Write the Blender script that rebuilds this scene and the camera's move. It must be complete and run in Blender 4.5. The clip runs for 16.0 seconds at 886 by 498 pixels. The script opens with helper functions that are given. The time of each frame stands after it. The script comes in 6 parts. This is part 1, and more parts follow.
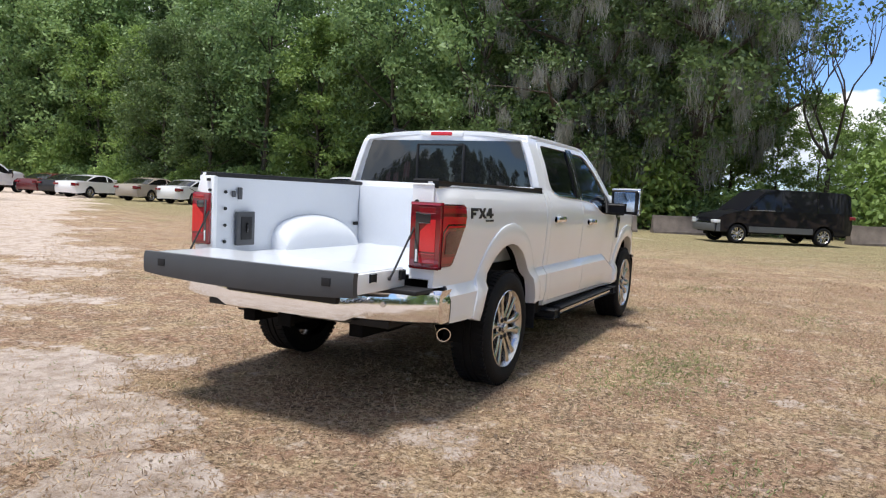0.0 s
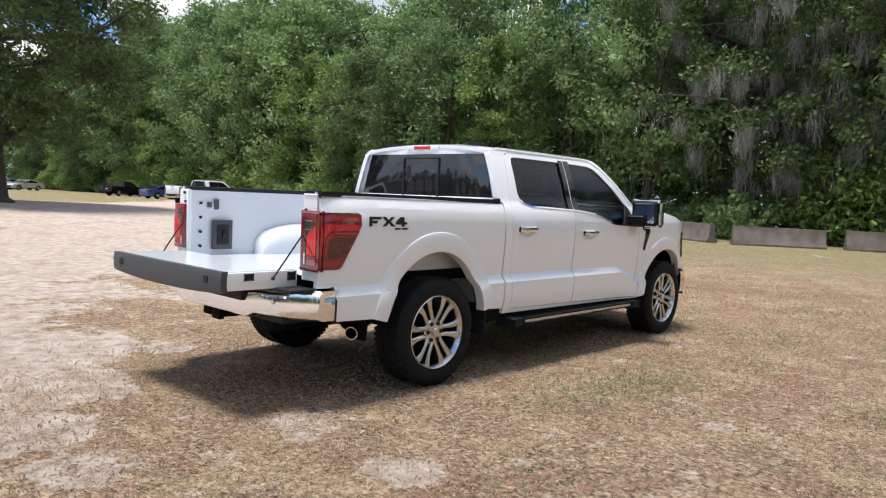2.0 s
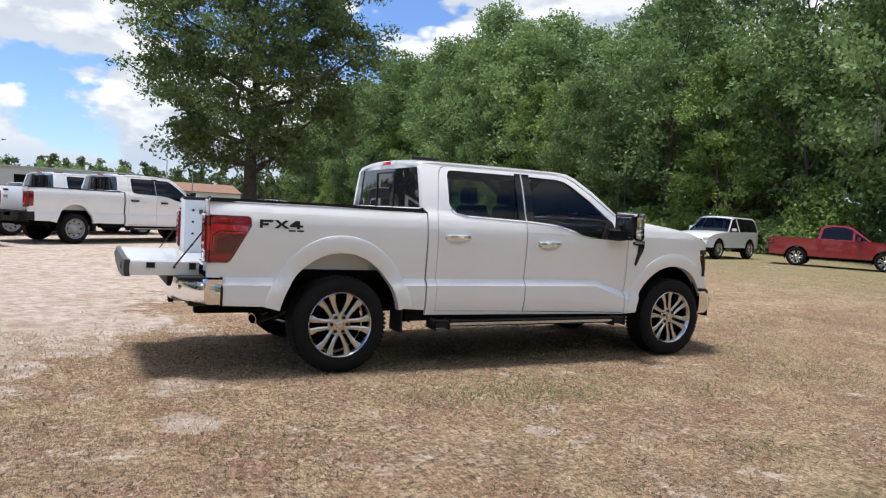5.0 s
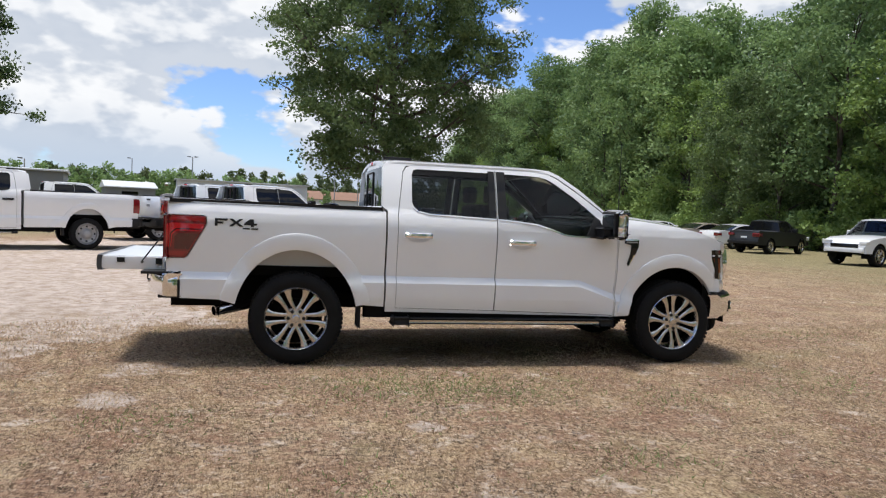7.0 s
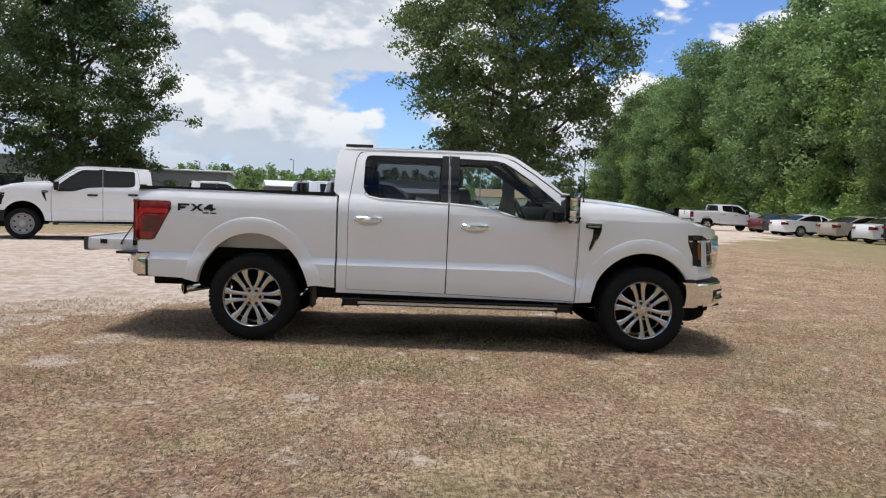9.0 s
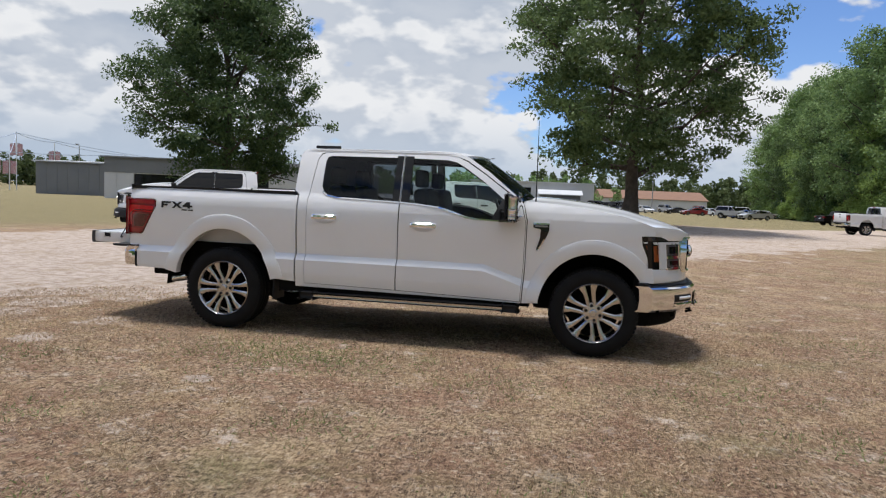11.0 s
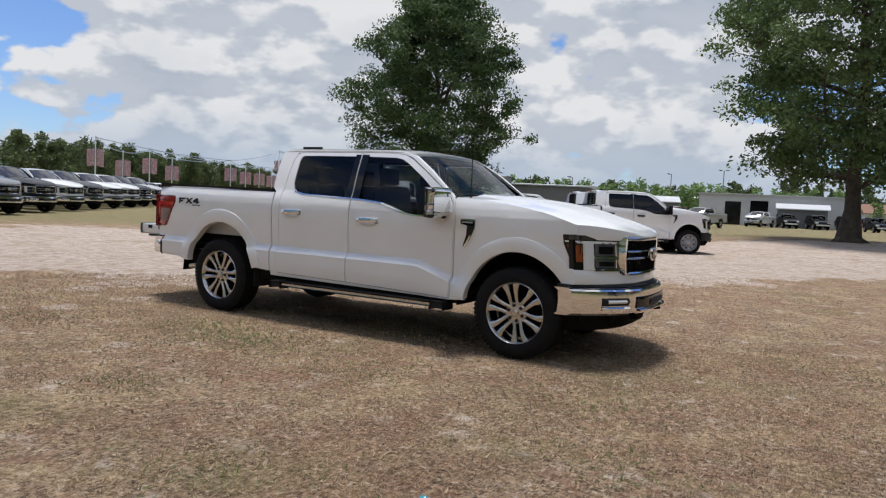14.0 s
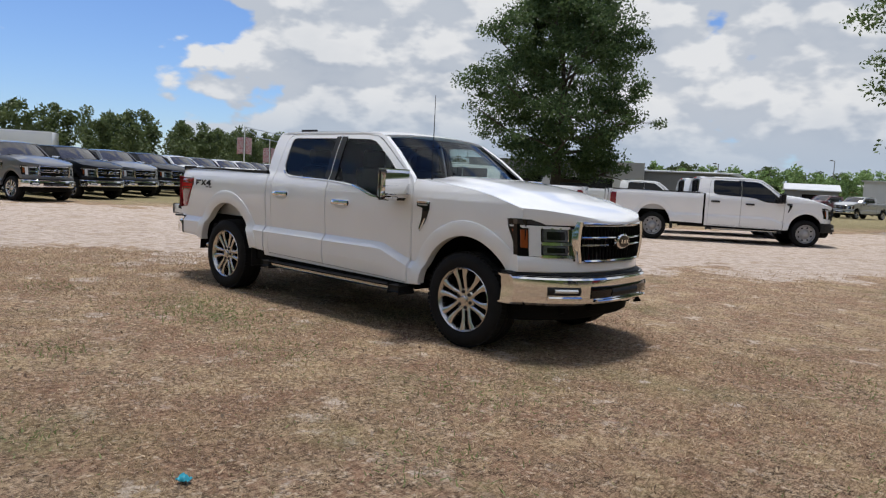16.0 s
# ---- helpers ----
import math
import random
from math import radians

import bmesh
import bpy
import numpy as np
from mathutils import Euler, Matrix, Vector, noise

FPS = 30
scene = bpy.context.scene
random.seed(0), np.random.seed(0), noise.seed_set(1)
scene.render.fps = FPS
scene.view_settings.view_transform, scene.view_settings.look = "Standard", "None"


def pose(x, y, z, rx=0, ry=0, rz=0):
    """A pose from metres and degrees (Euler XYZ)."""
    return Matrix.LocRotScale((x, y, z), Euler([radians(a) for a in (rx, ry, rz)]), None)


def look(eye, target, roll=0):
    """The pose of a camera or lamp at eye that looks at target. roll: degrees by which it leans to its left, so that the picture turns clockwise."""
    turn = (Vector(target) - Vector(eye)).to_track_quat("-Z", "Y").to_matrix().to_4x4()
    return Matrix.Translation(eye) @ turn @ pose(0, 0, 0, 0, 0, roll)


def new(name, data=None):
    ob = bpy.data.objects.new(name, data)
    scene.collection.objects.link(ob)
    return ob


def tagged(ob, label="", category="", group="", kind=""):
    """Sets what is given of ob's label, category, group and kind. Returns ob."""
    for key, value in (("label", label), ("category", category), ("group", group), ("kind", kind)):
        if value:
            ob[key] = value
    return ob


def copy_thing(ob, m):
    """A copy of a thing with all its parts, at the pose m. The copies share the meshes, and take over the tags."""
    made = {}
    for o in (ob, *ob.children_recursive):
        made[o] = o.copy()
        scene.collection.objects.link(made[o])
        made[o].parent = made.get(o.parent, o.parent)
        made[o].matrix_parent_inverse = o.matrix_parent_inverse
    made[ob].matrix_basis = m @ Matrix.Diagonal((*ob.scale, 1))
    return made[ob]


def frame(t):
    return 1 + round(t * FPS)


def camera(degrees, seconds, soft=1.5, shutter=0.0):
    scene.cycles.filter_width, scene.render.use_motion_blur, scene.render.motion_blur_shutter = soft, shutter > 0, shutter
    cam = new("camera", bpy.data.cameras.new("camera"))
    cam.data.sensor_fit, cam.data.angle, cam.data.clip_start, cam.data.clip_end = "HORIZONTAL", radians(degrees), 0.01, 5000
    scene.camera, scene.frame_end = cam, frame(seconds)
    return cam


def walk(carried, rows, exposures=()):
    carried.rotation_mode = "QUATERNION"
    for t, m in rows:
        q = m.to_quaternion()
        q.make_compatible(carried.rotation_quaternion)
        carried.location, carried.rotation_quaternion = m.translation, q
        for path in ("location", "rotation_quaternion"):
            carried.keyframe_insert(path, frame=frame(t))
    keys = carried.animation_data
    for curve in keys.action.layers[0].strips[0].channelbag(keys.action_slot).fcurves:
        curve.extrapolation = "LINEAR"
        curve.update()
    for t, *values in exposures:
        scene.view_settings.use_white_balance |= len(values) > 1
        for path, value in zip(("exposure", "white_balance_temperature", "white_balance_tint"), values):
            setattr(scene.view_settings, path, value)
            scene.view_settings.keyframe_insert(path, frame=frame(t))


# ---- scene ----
cam = camera(63.7, 16.0, soft=1.2)
METRES, EYE, TILT, LEAN, TURN = 15.028, 1.335, -0.475, -0.316, -63.341
ROWS = [
    (0.0, 0.0, 0.0, 0.0, 0.17, -3.96, -2.45),
    (0.5, 0.0324, -0.0029, 0.0, 4.52, -3.99, -2.5),
    (1.0, 0.065, -0.0022, 0.0017, 8.72, -3.9, -2.42),
    (1.5, 0.0978, -0.0004, 0.0024, 12.68, -3.7, -2.34),
    (2.0, 0.1313, -0.0014, 0.0033, 16.47, -3.49, -2.4),
    (2.5, 0.1628, 0.0019, 0.0031, 20.04, -3.22, -2.64),
    (3.0, 0.1957, 0.0036, 0.0038, 23.53, -2.96, -2.95),
    (3.5, 0.2244, 0.0134, 0.0036, 26.86, -2.68, -3.3),
    (4.0, 0.254, 0.0233, 0.0029, 30.16, -2.49, -3.46),
    (6.5, 0.3798, 0.1087, 0.0023, 46.49, -2.42, -2.57),
    (7.0, 0.4002, 0.1316, 0.0028, 49.88, -2.44, -2.73),
    (7.5, 0.4242, 0.1549, 0.0024, 53.22, -2.53, -2.96),
    (8.0, 0.4421, 0.1796, 0.0008, 56.34, -2.71, -3.02),
    (8.5, 0.4612, 0.2039, 0.0002, 59.33, -2.96, -2.78),
    (9.0, 0.4762, 0.2316, 0.0006, 62.23, -3.25, -2.4),
    (11.5, 0.5457, 0.3775, 0.005, 77.62, -3.68, -2.91),
    (12.0, 0.5553, 0.4096, 0.0052, 80.72, -3.63, -3.04),
    (12.5, 0.5572, 0.4394, 0.0037, 83.75, -3.59, -3.08),
    (13.0, 0.5614, 0.4713, 0.0039, 86.85, -3.56, -3.11),
    (13.5, 0.5609, 0.5012, 0.0035, 90.09, -3.51, -3.19),
    (14.0, 0.5596, 0.5322, 0.003, 93.37, -3.55, -3.26),
    (14.5, 0.5563, 0.5634, 0.0031, 96.58, -3.72, -3.39),
    (15.0, 0.5506, 0.592, 0.0043, 99.62, -4.12, -3.54),
    (15.5, 0.5453, 0.62, 0.0058, 102.44, -4.7, -3.6),
    (16.0, 0.531, 0.6407, 0.0064, 104.85, -5.25, -3.61),
]
walk(cam, [(t, pose(-4.698, -2.791, EYE, TILT, LEAN, TURN) @ pose(METRES * x, METRES * y, METRES * z, 90 + pitch, roll, yaw)) for t, x, y, z, yaw, pitch, roll in ROWS],
     exposures=((0.0, 0.52), (2.0, 0.52), (4.0, 0.46), (7.0, 0.26), (9.0, 0.20), (12.5, -0.04), (16.0, -0.08)))


# ---- world, sun, exposure ----
SUN_AZ, SUN_EL = 160.0, 78.0          # degrees: direction in plan from which the sun shines, and its height
world = bpy.data.worlds.new("sky")
scene.world = world
world.use_nodes = True
WN, WL = world.node_tree.nodes, world.node_tree.links
WN.clear()


def wnode(kind, **kw):
    n = WN.new(kind)
    for k, v in kw.items():
        n.inputs[k.replace("_", " ")].default_value = v
    return n


def wmath(op, a, b=None, c=None, clamp=False):
    n = WN.new("ShaderNodeMath")
    n.operation, n.use_clamp = op, clamp
    for i, v in enumerate((a, b, c)):
        if v is None:
            continue
        if isinstance(v, (int, float)):
            n.inputs[i].default_value = v
        else:
            WL.new(v, n.inputs[i])
    return n.outputs[0]


def wsmooth(v, lo, hi):
    n = WN.new("ShaderNodeMapRange")
    n.interpolation_type = "SMOOTHSTEP"
    WL.new(v, n.inputs["Value"])
    n.inputs["From Min"].default_value, n.inputs["From Max"].default_value = lo, hi
    return n.outputs["Result"]


def wmix(fac, a, b):
    n = WN.new("ShaderNodeMix")
    n.data_type = "RGBA"
    for sock, v in ((n.inputs[0], fac), (n.inputs[6], a), (n.inputs[7], b)):
        if isinstance(v, (tuple, float, int)):
            sock.default_value = v
        else:
            WL.new(v, sock)
    return n.outputs[2]


sky = WN.new("ShaderNodeTexSky")
sky.sky_type, sky.sun_disc = "NISHITA", False
sky.sun_elevation, sky.sun_rotation = radians(SUN_EL), radians(90 - SUN_AZ)
sky.air_density, sky.dust_density, sky.ozone_density = 1.0, 0.25, 2.0
wtc = WN.new("ShaderNodeTexCoord")
sep = WN.new("ShaderNodeSeparateXYZ")
WL.new(wtc.outputs["Generated"], sep.inputs[0])
comb = WN.new("ShaderNodeCombineXYZ")
WL.new(sep.outputs[0], comb.inputs[0])
WL.new(sep.outputs[1], comb.inputs[1])
WL.new(wmath("MULTIPLY", sep.outputs[2], 1.9), comb.inputs[2])


def cloud(offset, scale, detail, rough=0.58):
    m = WN.new("ShaderNodeMapping")
    m.inputs["Location"].default_value = offset
    WL.new(comb.outputs[0], m.inputs["Vector"])
    n = wnode("ShaderNodeTexNoise", Scale=scale, Detail=detail, Roughness=rough, Lacunarity=2.1, Distortion=0.12)
    WL.new(m.outputs[0], n.inputs["Vector"])
    return n.outputs["Fac"]


def billow(offset, scale):
    """Rounded heaps at several sizes."""
    m = WN.new("ShaderNodeMapping")
    m.inputs["Location"].default_value = offset
    WL.new(comb.outputs[0], m.inputs["Vector"])
    v = WN.new("ShaderNodeTexVoronoi")
    v.feature, v.normalize = "SMOOTH_F1", True
    for k, q in (("Scale", scale), ("Detail", 3.0), ("Roughness", 0.55), ("Lacunarity", 2.3), ("Smoothness", 0.35)):
        v.inputs[k].default_value = q
    WL.new(m.outputs[0], v.inputs["Vector"])
    return v.outputs["Distance"]


def field(offset):
    heaps = wmath("MULTIPLY", wmath("SUBTRACT", 0.32, billow(offset, 7.5)), 0.34)
    return wmath("ADD", wmath("ADD", cloud(offset, 2.3, 4.0, 0.5), heaps), wmath("MULTIPLY", wmath("SUBTRACT", cloud(offset, 15.0, 7.0, 0.6), 0.5), 0.09))


P0 = (1.3, 4.7, 0.4)
dens = field(P0)
dens2 = field((P0[0], P0[1], P0[2] + 0.05))              # the same field a little higher: gives lit tops and grey undersides
cover = wsmooth(dens, 0.474, 0.506)
lit = wsmooth(wmath("SUBTRACT", dens, dens2), -0.026, 0.042)
thick = wsmooth(dens, 0.53, 0.68)
light = wmath("SUBTRACT", wmath("ADD", 0.44, wmath("MULTIPLY", lit, 0.66)), wmath("MULTIPLY", thick, 0.26), clamp=True)
cloudcol = wmix(light, (3.7, 4.5, 5.8, 1), (9.1, 9.25, 9.5, 1))
low = wsmooth(sep.outputs[2], 0.0, 0.13)
hazy = wmix(low, (5.0, 6.0, 7.4, 1), cloudcol)
tint = WN.new("ShaderNodeVectorMath")
tint.operation = "MULTIPLY"
WL.new(sky.outputs[0], tint.inputs[0])
tint.inputs[1].default_value = (0.95, 1.15, 1.55)
skyc = wmix(cover, tint.outputs[0], hazy)
bg = WN.new("ShaderNodeBackground")
WL.new(skyc, bg.inputs[0])
bg.inputs[1].default_value = 0.088
wo = WN.new("ShaderNodeOutputWorld")
WL.new(bg.outputs[0], wo.inputs[0])

sun = new("sun", bpy.data.lights.new("sun", "SUN"))
sun.data.energy, sun.data.angle, sun.data.color = 3.8, radians(12), (1.0, 0.965, 0.92)
_d = Vector((math.cos(radians(SUN_AZ)) * math.cos(radians(SUN_EL)), math.sin(radians(SUN_AZ)) * math.cos(radians(SUN_EL)), math.sin(radians(SUN_EL))))
sun.matrix_world = look(_d * 60, (0, 0, 0))

# ---- materials ----


def shade(name, color, rough=0.5, metal=0.0, vary=0.12, scale=6.0, fine=60.0, bump=0.0, coat=0.0, color2=None, spec=0.5, trans=0.0, per="noise"):
    """A principled material with two scales of variation in colour and roughness, and fine relief."""
    m = bpy.data.materials.new(name)
    m.use_nodes = True
    N, L = m.node_tree.nodes, m.node_tree.links
    p = N["Principled BSDF"]
    p.inputs["Roughness"].default_value, p.inputs["Metallic"].default_value = rough, metal
    p.inputs["Specular IOR Level"].default_value = spec
    p.inputs["Coat Weight"].default_value, p.inputs["Coat Roughness"].default_value = coat, 0.03
    p.inputs["Transmission Weight"].default_value = trans
    c2 = color2 or tuple(c * (1 - vary) for c in color)
    tc = N.new("ShaderNodeTexCoord")
    a, b = N.new("ShaderNodeTexNoise"), N.new("ShaderNodeTexNoise")
    a.inputs["Scale"].default_value, a.inputs["Detail"].default_value = scale, 5
    b.inputs["Scale"].default_value, b.inputs["Detail"].default_value = fine, 3
    for n in (a, b):
        L.new(tc.outputs["Object"], n.inputs["Vector"])
    s = N.new("ShaderNodeMath")
    s.operation = "MULTIPLY_ADD"
    L.new(b.outputs[0], s.inputs[0])
    s.inputs[1].default_value = 0.4
    L.new(a.outputs[0], s.inputs[2])
    r = N.new("ShaderNodeMapRange")
    r.inputs["From Min"].default_value, r.inputs["From Max"].default_value = 0.45, 0.95
    L.new(s.outputs[0], r.inputs[0])
    mix = N.new("ShaderNodeMix")
    mix.data_type = "RGBA"
    mix.inputs[6].default_value, mix.inputs[7].default_value = (*color, 1), (*c2, 1)
    L.new(r.outputs[0], mix.inputs[0])
    L.new(mix.outputs[2], p.inputs["Base Color"])
    if bump:
        bn = N.new("ShaderNodeBump")
        bn.inputs["Strength"].default_value, bn.inputs["Distance"].default_value = bump, 0.01
        L.new(b.outputs[0], bn.inputs["Height"])
        L.new(bn.outputs[0], p.inputs["Normal"])
    return m


def paint(name, color):
    return shade(name, color, rough=0.32, vary=0.05, scale=1.5, fine=300, coat=1.0, spec=0.5)


WHITE = paint("white_paint", (0.86, 0.875, 0.895))
BLACKP = shade("black_paint", (0.006, 0.006, 0.009), rough=0.5, vary=0.05, scale=1.5, fine=300, coat=0.55, spec=0.1)
GREYP = paint("grey_paint", (0.10, 0.105, 0.115))
REDP = paint("red_paint", (0.27, 0.010, 0.018))
MAROON = paint("maroon_paint", (0.12, 0.015, 0.02))
BLUEP = paint("blue_paint", (0.03, 0.08, 0.28))
GOLDP = paint("beige_paint", (0.42, 0.36, 0.30))
SILVER = paint("silver_paint", (0.45, 0.46, 0.47))
CHARCOAL = shade("charcoal_paint", (0.022, 0.023, 0.026), rough=0.5, vary=0.05, scale=1.5, fine=300, coat=0.6, spec=0.2)
CHROME = shade("chrome", (0.84, 0.84, 0.85), rough=0.07, metal=1.0, vary=0.06, scale=4, fine=90)
SATIN = shade("satin_alloy", (0.60, 0.585, 0.565), rough=0.24, metal=1.0, vary=0.08, scale=9)
STEEL = shade("painted_steel_wheel", (0.42, 0.42, 0.43), rough=0.45, metal=0.4, vary=0.2)
RUBBER = shade("tyre_rubber", (0.011, 0.011, 0.0115), rough=0.8, vary=0.35, scale=9, fine=120, bump=0.25, spec=0.22)
PLASTIC = shade("black_plastic", (0.016, 0.0165, 0.018), rough=0.55, spec=0.3, vary=0.2, scale=12, fine=400, bump=0.1)
DARKP = shade("dark_grey_plastic", (0.06, 0.064, 0.070), rough=0.5, vary=0.15, scale=5, fine=300, bump=0.08)
GLOSSB = shade("gloss_black", (0.008, 0.008, 0.009), rough=0.05, vary=0.05, spec=0.35)
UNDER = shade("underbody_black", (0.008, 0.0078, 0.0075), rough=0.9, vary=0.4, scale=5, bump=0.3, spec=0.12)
LINER = shade("bed_paint", (0.66, 0.69, 0.73), rough=0.28, vary=0.06, coat=0.6, scale=3)
AMBER = shade("amber_lens", (0.30, 0.075, 0.02), rough=0.1, vary=0.2)
REDLENS = shade("red_lens", (0.23, 0.006, 0.014), rough=0.08, vary=0.25, coat=1.0)
REDDEEP = shade("dark_red_lens", (0.09, 0.005, 0.010), rough=0.08, vary=0.25, coat=1.0)
REDMID = shade("red_lens_band", (0.36, 0.008, 0.016), rough=0.1, vary=0.2, coat=1.0)
REDBRIGHT = shade("bright_red_reflector", (0.66, 0.012, 0.022), rough=0.15, vary=0.2, coat=1.0)
SMOKE = shade("smoked_lens", (0.05, 0.045, 0.045), rough=0.07, vary=0.1, coat=1.0)
REARG = shade("privacy_glass", (0.010, 0.011, 0.013), rough=0.02, vary=0.05, spec=1.0)
MODULE = shade("lamp_reflector", (0.22, 0.23, 0.25), rough=0.10, metal=0.6, vary=0.5, scale=40)
LAMPW = shade("clear_lamp", (0.82, 0.84, 0.86), rough=0.12, vary=0.1, coat=0.6)
SEAT = shade("dark_seat_cloth", (0.035, 0.034, 0.034), rough=0.9, vary=0.25, scale=10, bump=0.2)
GALV = shade("grey_steel_cable", (0.12, 0.12, 0.12), rough=0.4, metal=0.8)


def glass_mat(name, tint, gloss, ior=1.45):
    m = bpy.data.materials.new(name)
    m.use_nodes = True
    N, L = m.node_tree.nodes, m.node_tree.links
    N.remove(N["Principled BSDF"])
    t, g, mx, f = N.new("ShaderNodeBsdfTransparent"), N.new("ShaderNodeBsdfGlossy"), N.new("ShaderNodeMixShader"), N.new("ShaderNodeFresnel")
    t.inputs[0].default_value = (*tint, 1)
    g.inputs["Roughness"].default_value = 0.015
    g.inputs["Color"].default_value = (*gloss, 1)
    f.inputs["IOR"].default_value = ior
    L.new(f.outputs[0], mx.inputs[0])
    L.new(t.outputs[0], mx.inputs[1])
    L.new(g.outputs[0], mx.inputs[2])
    L.new(mx.outputs[0], N["Material Output"].inputs[0])
    return m


TINT = glass_mat("tinted_glass", (0.34, 0.36, 0.37), (0.62, 0.64, 0.67))
CLEAR = glass_mat("clear_glass", (0.78, 0.88, 0.84), (0.62, 0.64, 0.67), 1.42)

# ---- mesh helpers ----


def finish(me, mat, smooth=35):
    for m in (mat if isinstance(mat, (list, tuple)) else [mat]):
        me.materials.append(m)
    me.polygons.foreach_set("use_smooth", [smooth > 0] * len(me.polygons))
    if smooth:
        me.set_sharp_from_angle(angle=radians(smooth))
    return me


def part(name, bm, mat, parent=None, label="", smooth=35):
    me = bpy.data.meshes.new(name)
    bm.to_mesh(me)
    bm.free()
    ob = new(name, finish(me, mat, smooth))
    ob.parent = parent
    if label:
        ob["label"] = label
    return ob


def thing(name, label, category, m=None, group="", kind=""):
    ob = new(name)
    ob.empty_display_size = 0.2
    if m is not None:
        ob.matrix_basis = m
    return tagged(ob, label, category, group, kind)


def raw(verts, faces):
    bm = bmesh.new()
    vs = [bm.verts.new(v) for v in verts]
    for f in faces:
        try:
            bm.faces.new([vs[i] for i in f])
        except ValueError:
            pass
    return bm


def box(x0, x1, y0, y1, z0, z1, bevel=0.0, seg=2, bm=None):
    b = bm or bmesh.new()
    g = bmesh.ops.create_cube(b, size=1.0)
    for v in g["verts"]:
        v.co = Vector(((x0 + x1) / 2 + v.co.x * (x1 - x0), (y0 + y1) / 2 + v.co.y * (y1 - y0), (z0 + z1) / 2 + v.co.z * (z1 - z0)))
    if bevel:
        es = {e for v in g["verts"] for e in v.link_edges}
        bmesh.ops.bevel(b, geom=list(es), offset=bevel, segments=seg, affect="EDGES", profile=0.6)
    return b


def tube(points, radii, sides=8, bm=None, caps=True):
    b = bm or bmesh.new()
    rings = []
    pts = [Vector(p) for p in points]
    for i, p in enumerate(pts):
        d = (pts[min(i + 1, len(pts) - 1)] - pts[max(i - 1, 0)]).normalized()
        u = d.cross(Vector((0.31, 0.11, 0.94)))
        u = (u if u.length > 0.05 else d.cross(Vector((1, 0, 0)))).normalized()
        w = d.cross(u)
        r = radii[i] if isinstance(radii, (list, tuple)) else radii
        rings.append([b.verts.new(p + (u * math.cos(a) + w * math.sin(a)) * r) for a in (2 * math.pi * k / sides for k in range(sides))])
    for r0, r1 in zip(rings, rings[1:]):
        for k in range(sides):
            b.faces.new((r0[k], r0[(k + 1) % sides], r1[(k + 1) % sides], r1[k]))
    if caps:
        b.faces.new(rings[0][::-1])
        b.faces.new(rings[-1])
    return b


def lathe(profile, n=32, bm=None, axis="y"):
    """Turns (radius, along) pairs about the y axis."""
    b = bm or bmesh.new()
    rings = [[b.verts.new((r * math.cos(2 * math.pi * k / n), h, r * math.sin(2 * math.pi * k / n))) for k in range(n)] for r, h in profile]
    for r0, r1 in zip(rings, rings[1:]):
        for k in range(n):
            b.faces.new((r0[k], r0[(k + 1) % n], r1[(k + 1) % n], r1[k]))
    return b


def grid(nu, nv, fn):
    b = bmesh.new()
    vs = [[b.verts.new(fn(i / nu, j / nv)) for j in range(nv + 1)] for i in range(nu + 1)]
    for i in range(nu):
        for j in range(nv):
            b.faces.new((vs[i][j], vs[i + 1][j], vs[i + 1][j + 1], vs[i][j + 1]))
    return b


def thicken(bm, by):
    """Folds the open rim of a sheet inward by a vector, or by a function of the place."""
    rim = [e for e in bm.edges if e.is_boundary]
    g = bmesh.ops.extrude_edge_only(bm, edges=rim)
    for v in g["geom"]:
        if isinstance(v, bmesh.types.BMVert):
            v.co += by(v.co) if callable(by) else Vector(by)
    bmesh.ops.recalc_face_normals(bm, faces=bm.faces)
    return bm


from mathutils.geometry import tessellate_polygon


def panel(outline, holes, yfun, side, thick=0.03, step=0.07, off=0.0, folds=()):
    """A sheet over an outline in x and z, bent to the half width yfun(x, z), with its rims folded inward."""
    loops = [[Vector((x, z, 0)) for x, z in lp] for lp in (outline, *holes)]
    flat = [p for lp in loops for p in lp]
    b = bmesh.new()
    vs = [b.verts.new((p.x, 0, p.y)) for p in flat]
    for t in tessellate_polygon(loops):
        try:
            b.faces.new([vs[i] for i in t])
        except ValueError:
            pass
    xs, zs = [p.x for p in flat], [p.y for p in flat]
    for lo, hi, no in ((min(xs), max(xs), (1, 0, 0)), (min(zs), max(zs), (0, 0, 1))):
        for k in range(1, int((hi - lo) / step) + 1):
            c = Vector(no) * (lo + k * step)
            bmesh.ops.bisect_plane(b, geom=b.verts[:] + b.edges[:] + b.faces[:], dist=1e-4, plane_co=c, plane_no=no)
    for co, no in folds:
        bmesh.ops.bisect_plane(b, geom=b.verts[:] + b.edges[:] + b.faces[:], dist=1e-4, plane_co=co, plane_no=no)
    for v in b.verts:
        v.co.y = side * (yfun(v.co.x, v.co.z) + off)
    rim = [e for e in b.edges if e.is_boundary]
    g = bmesh.ops.extrude_edge_only(b, edges=rim)
    for v in g["geom"]:
        if isinstance(v, bmesh.types.BMVert):
            v.co.y -= side * thick
    bmesh.ops.recalc_face_normals(b, faces=b.faces)
    return b


def arc(cx, cz, rx, rz, a0, a1, n=18):
    return [(cx + rx * math.cos(radians(a0 + (a1 - a0) * i / n)), cz + rz * math.sin(radians(a0 + (a1 - a0) * i / n))) for i in range(n + 1)]

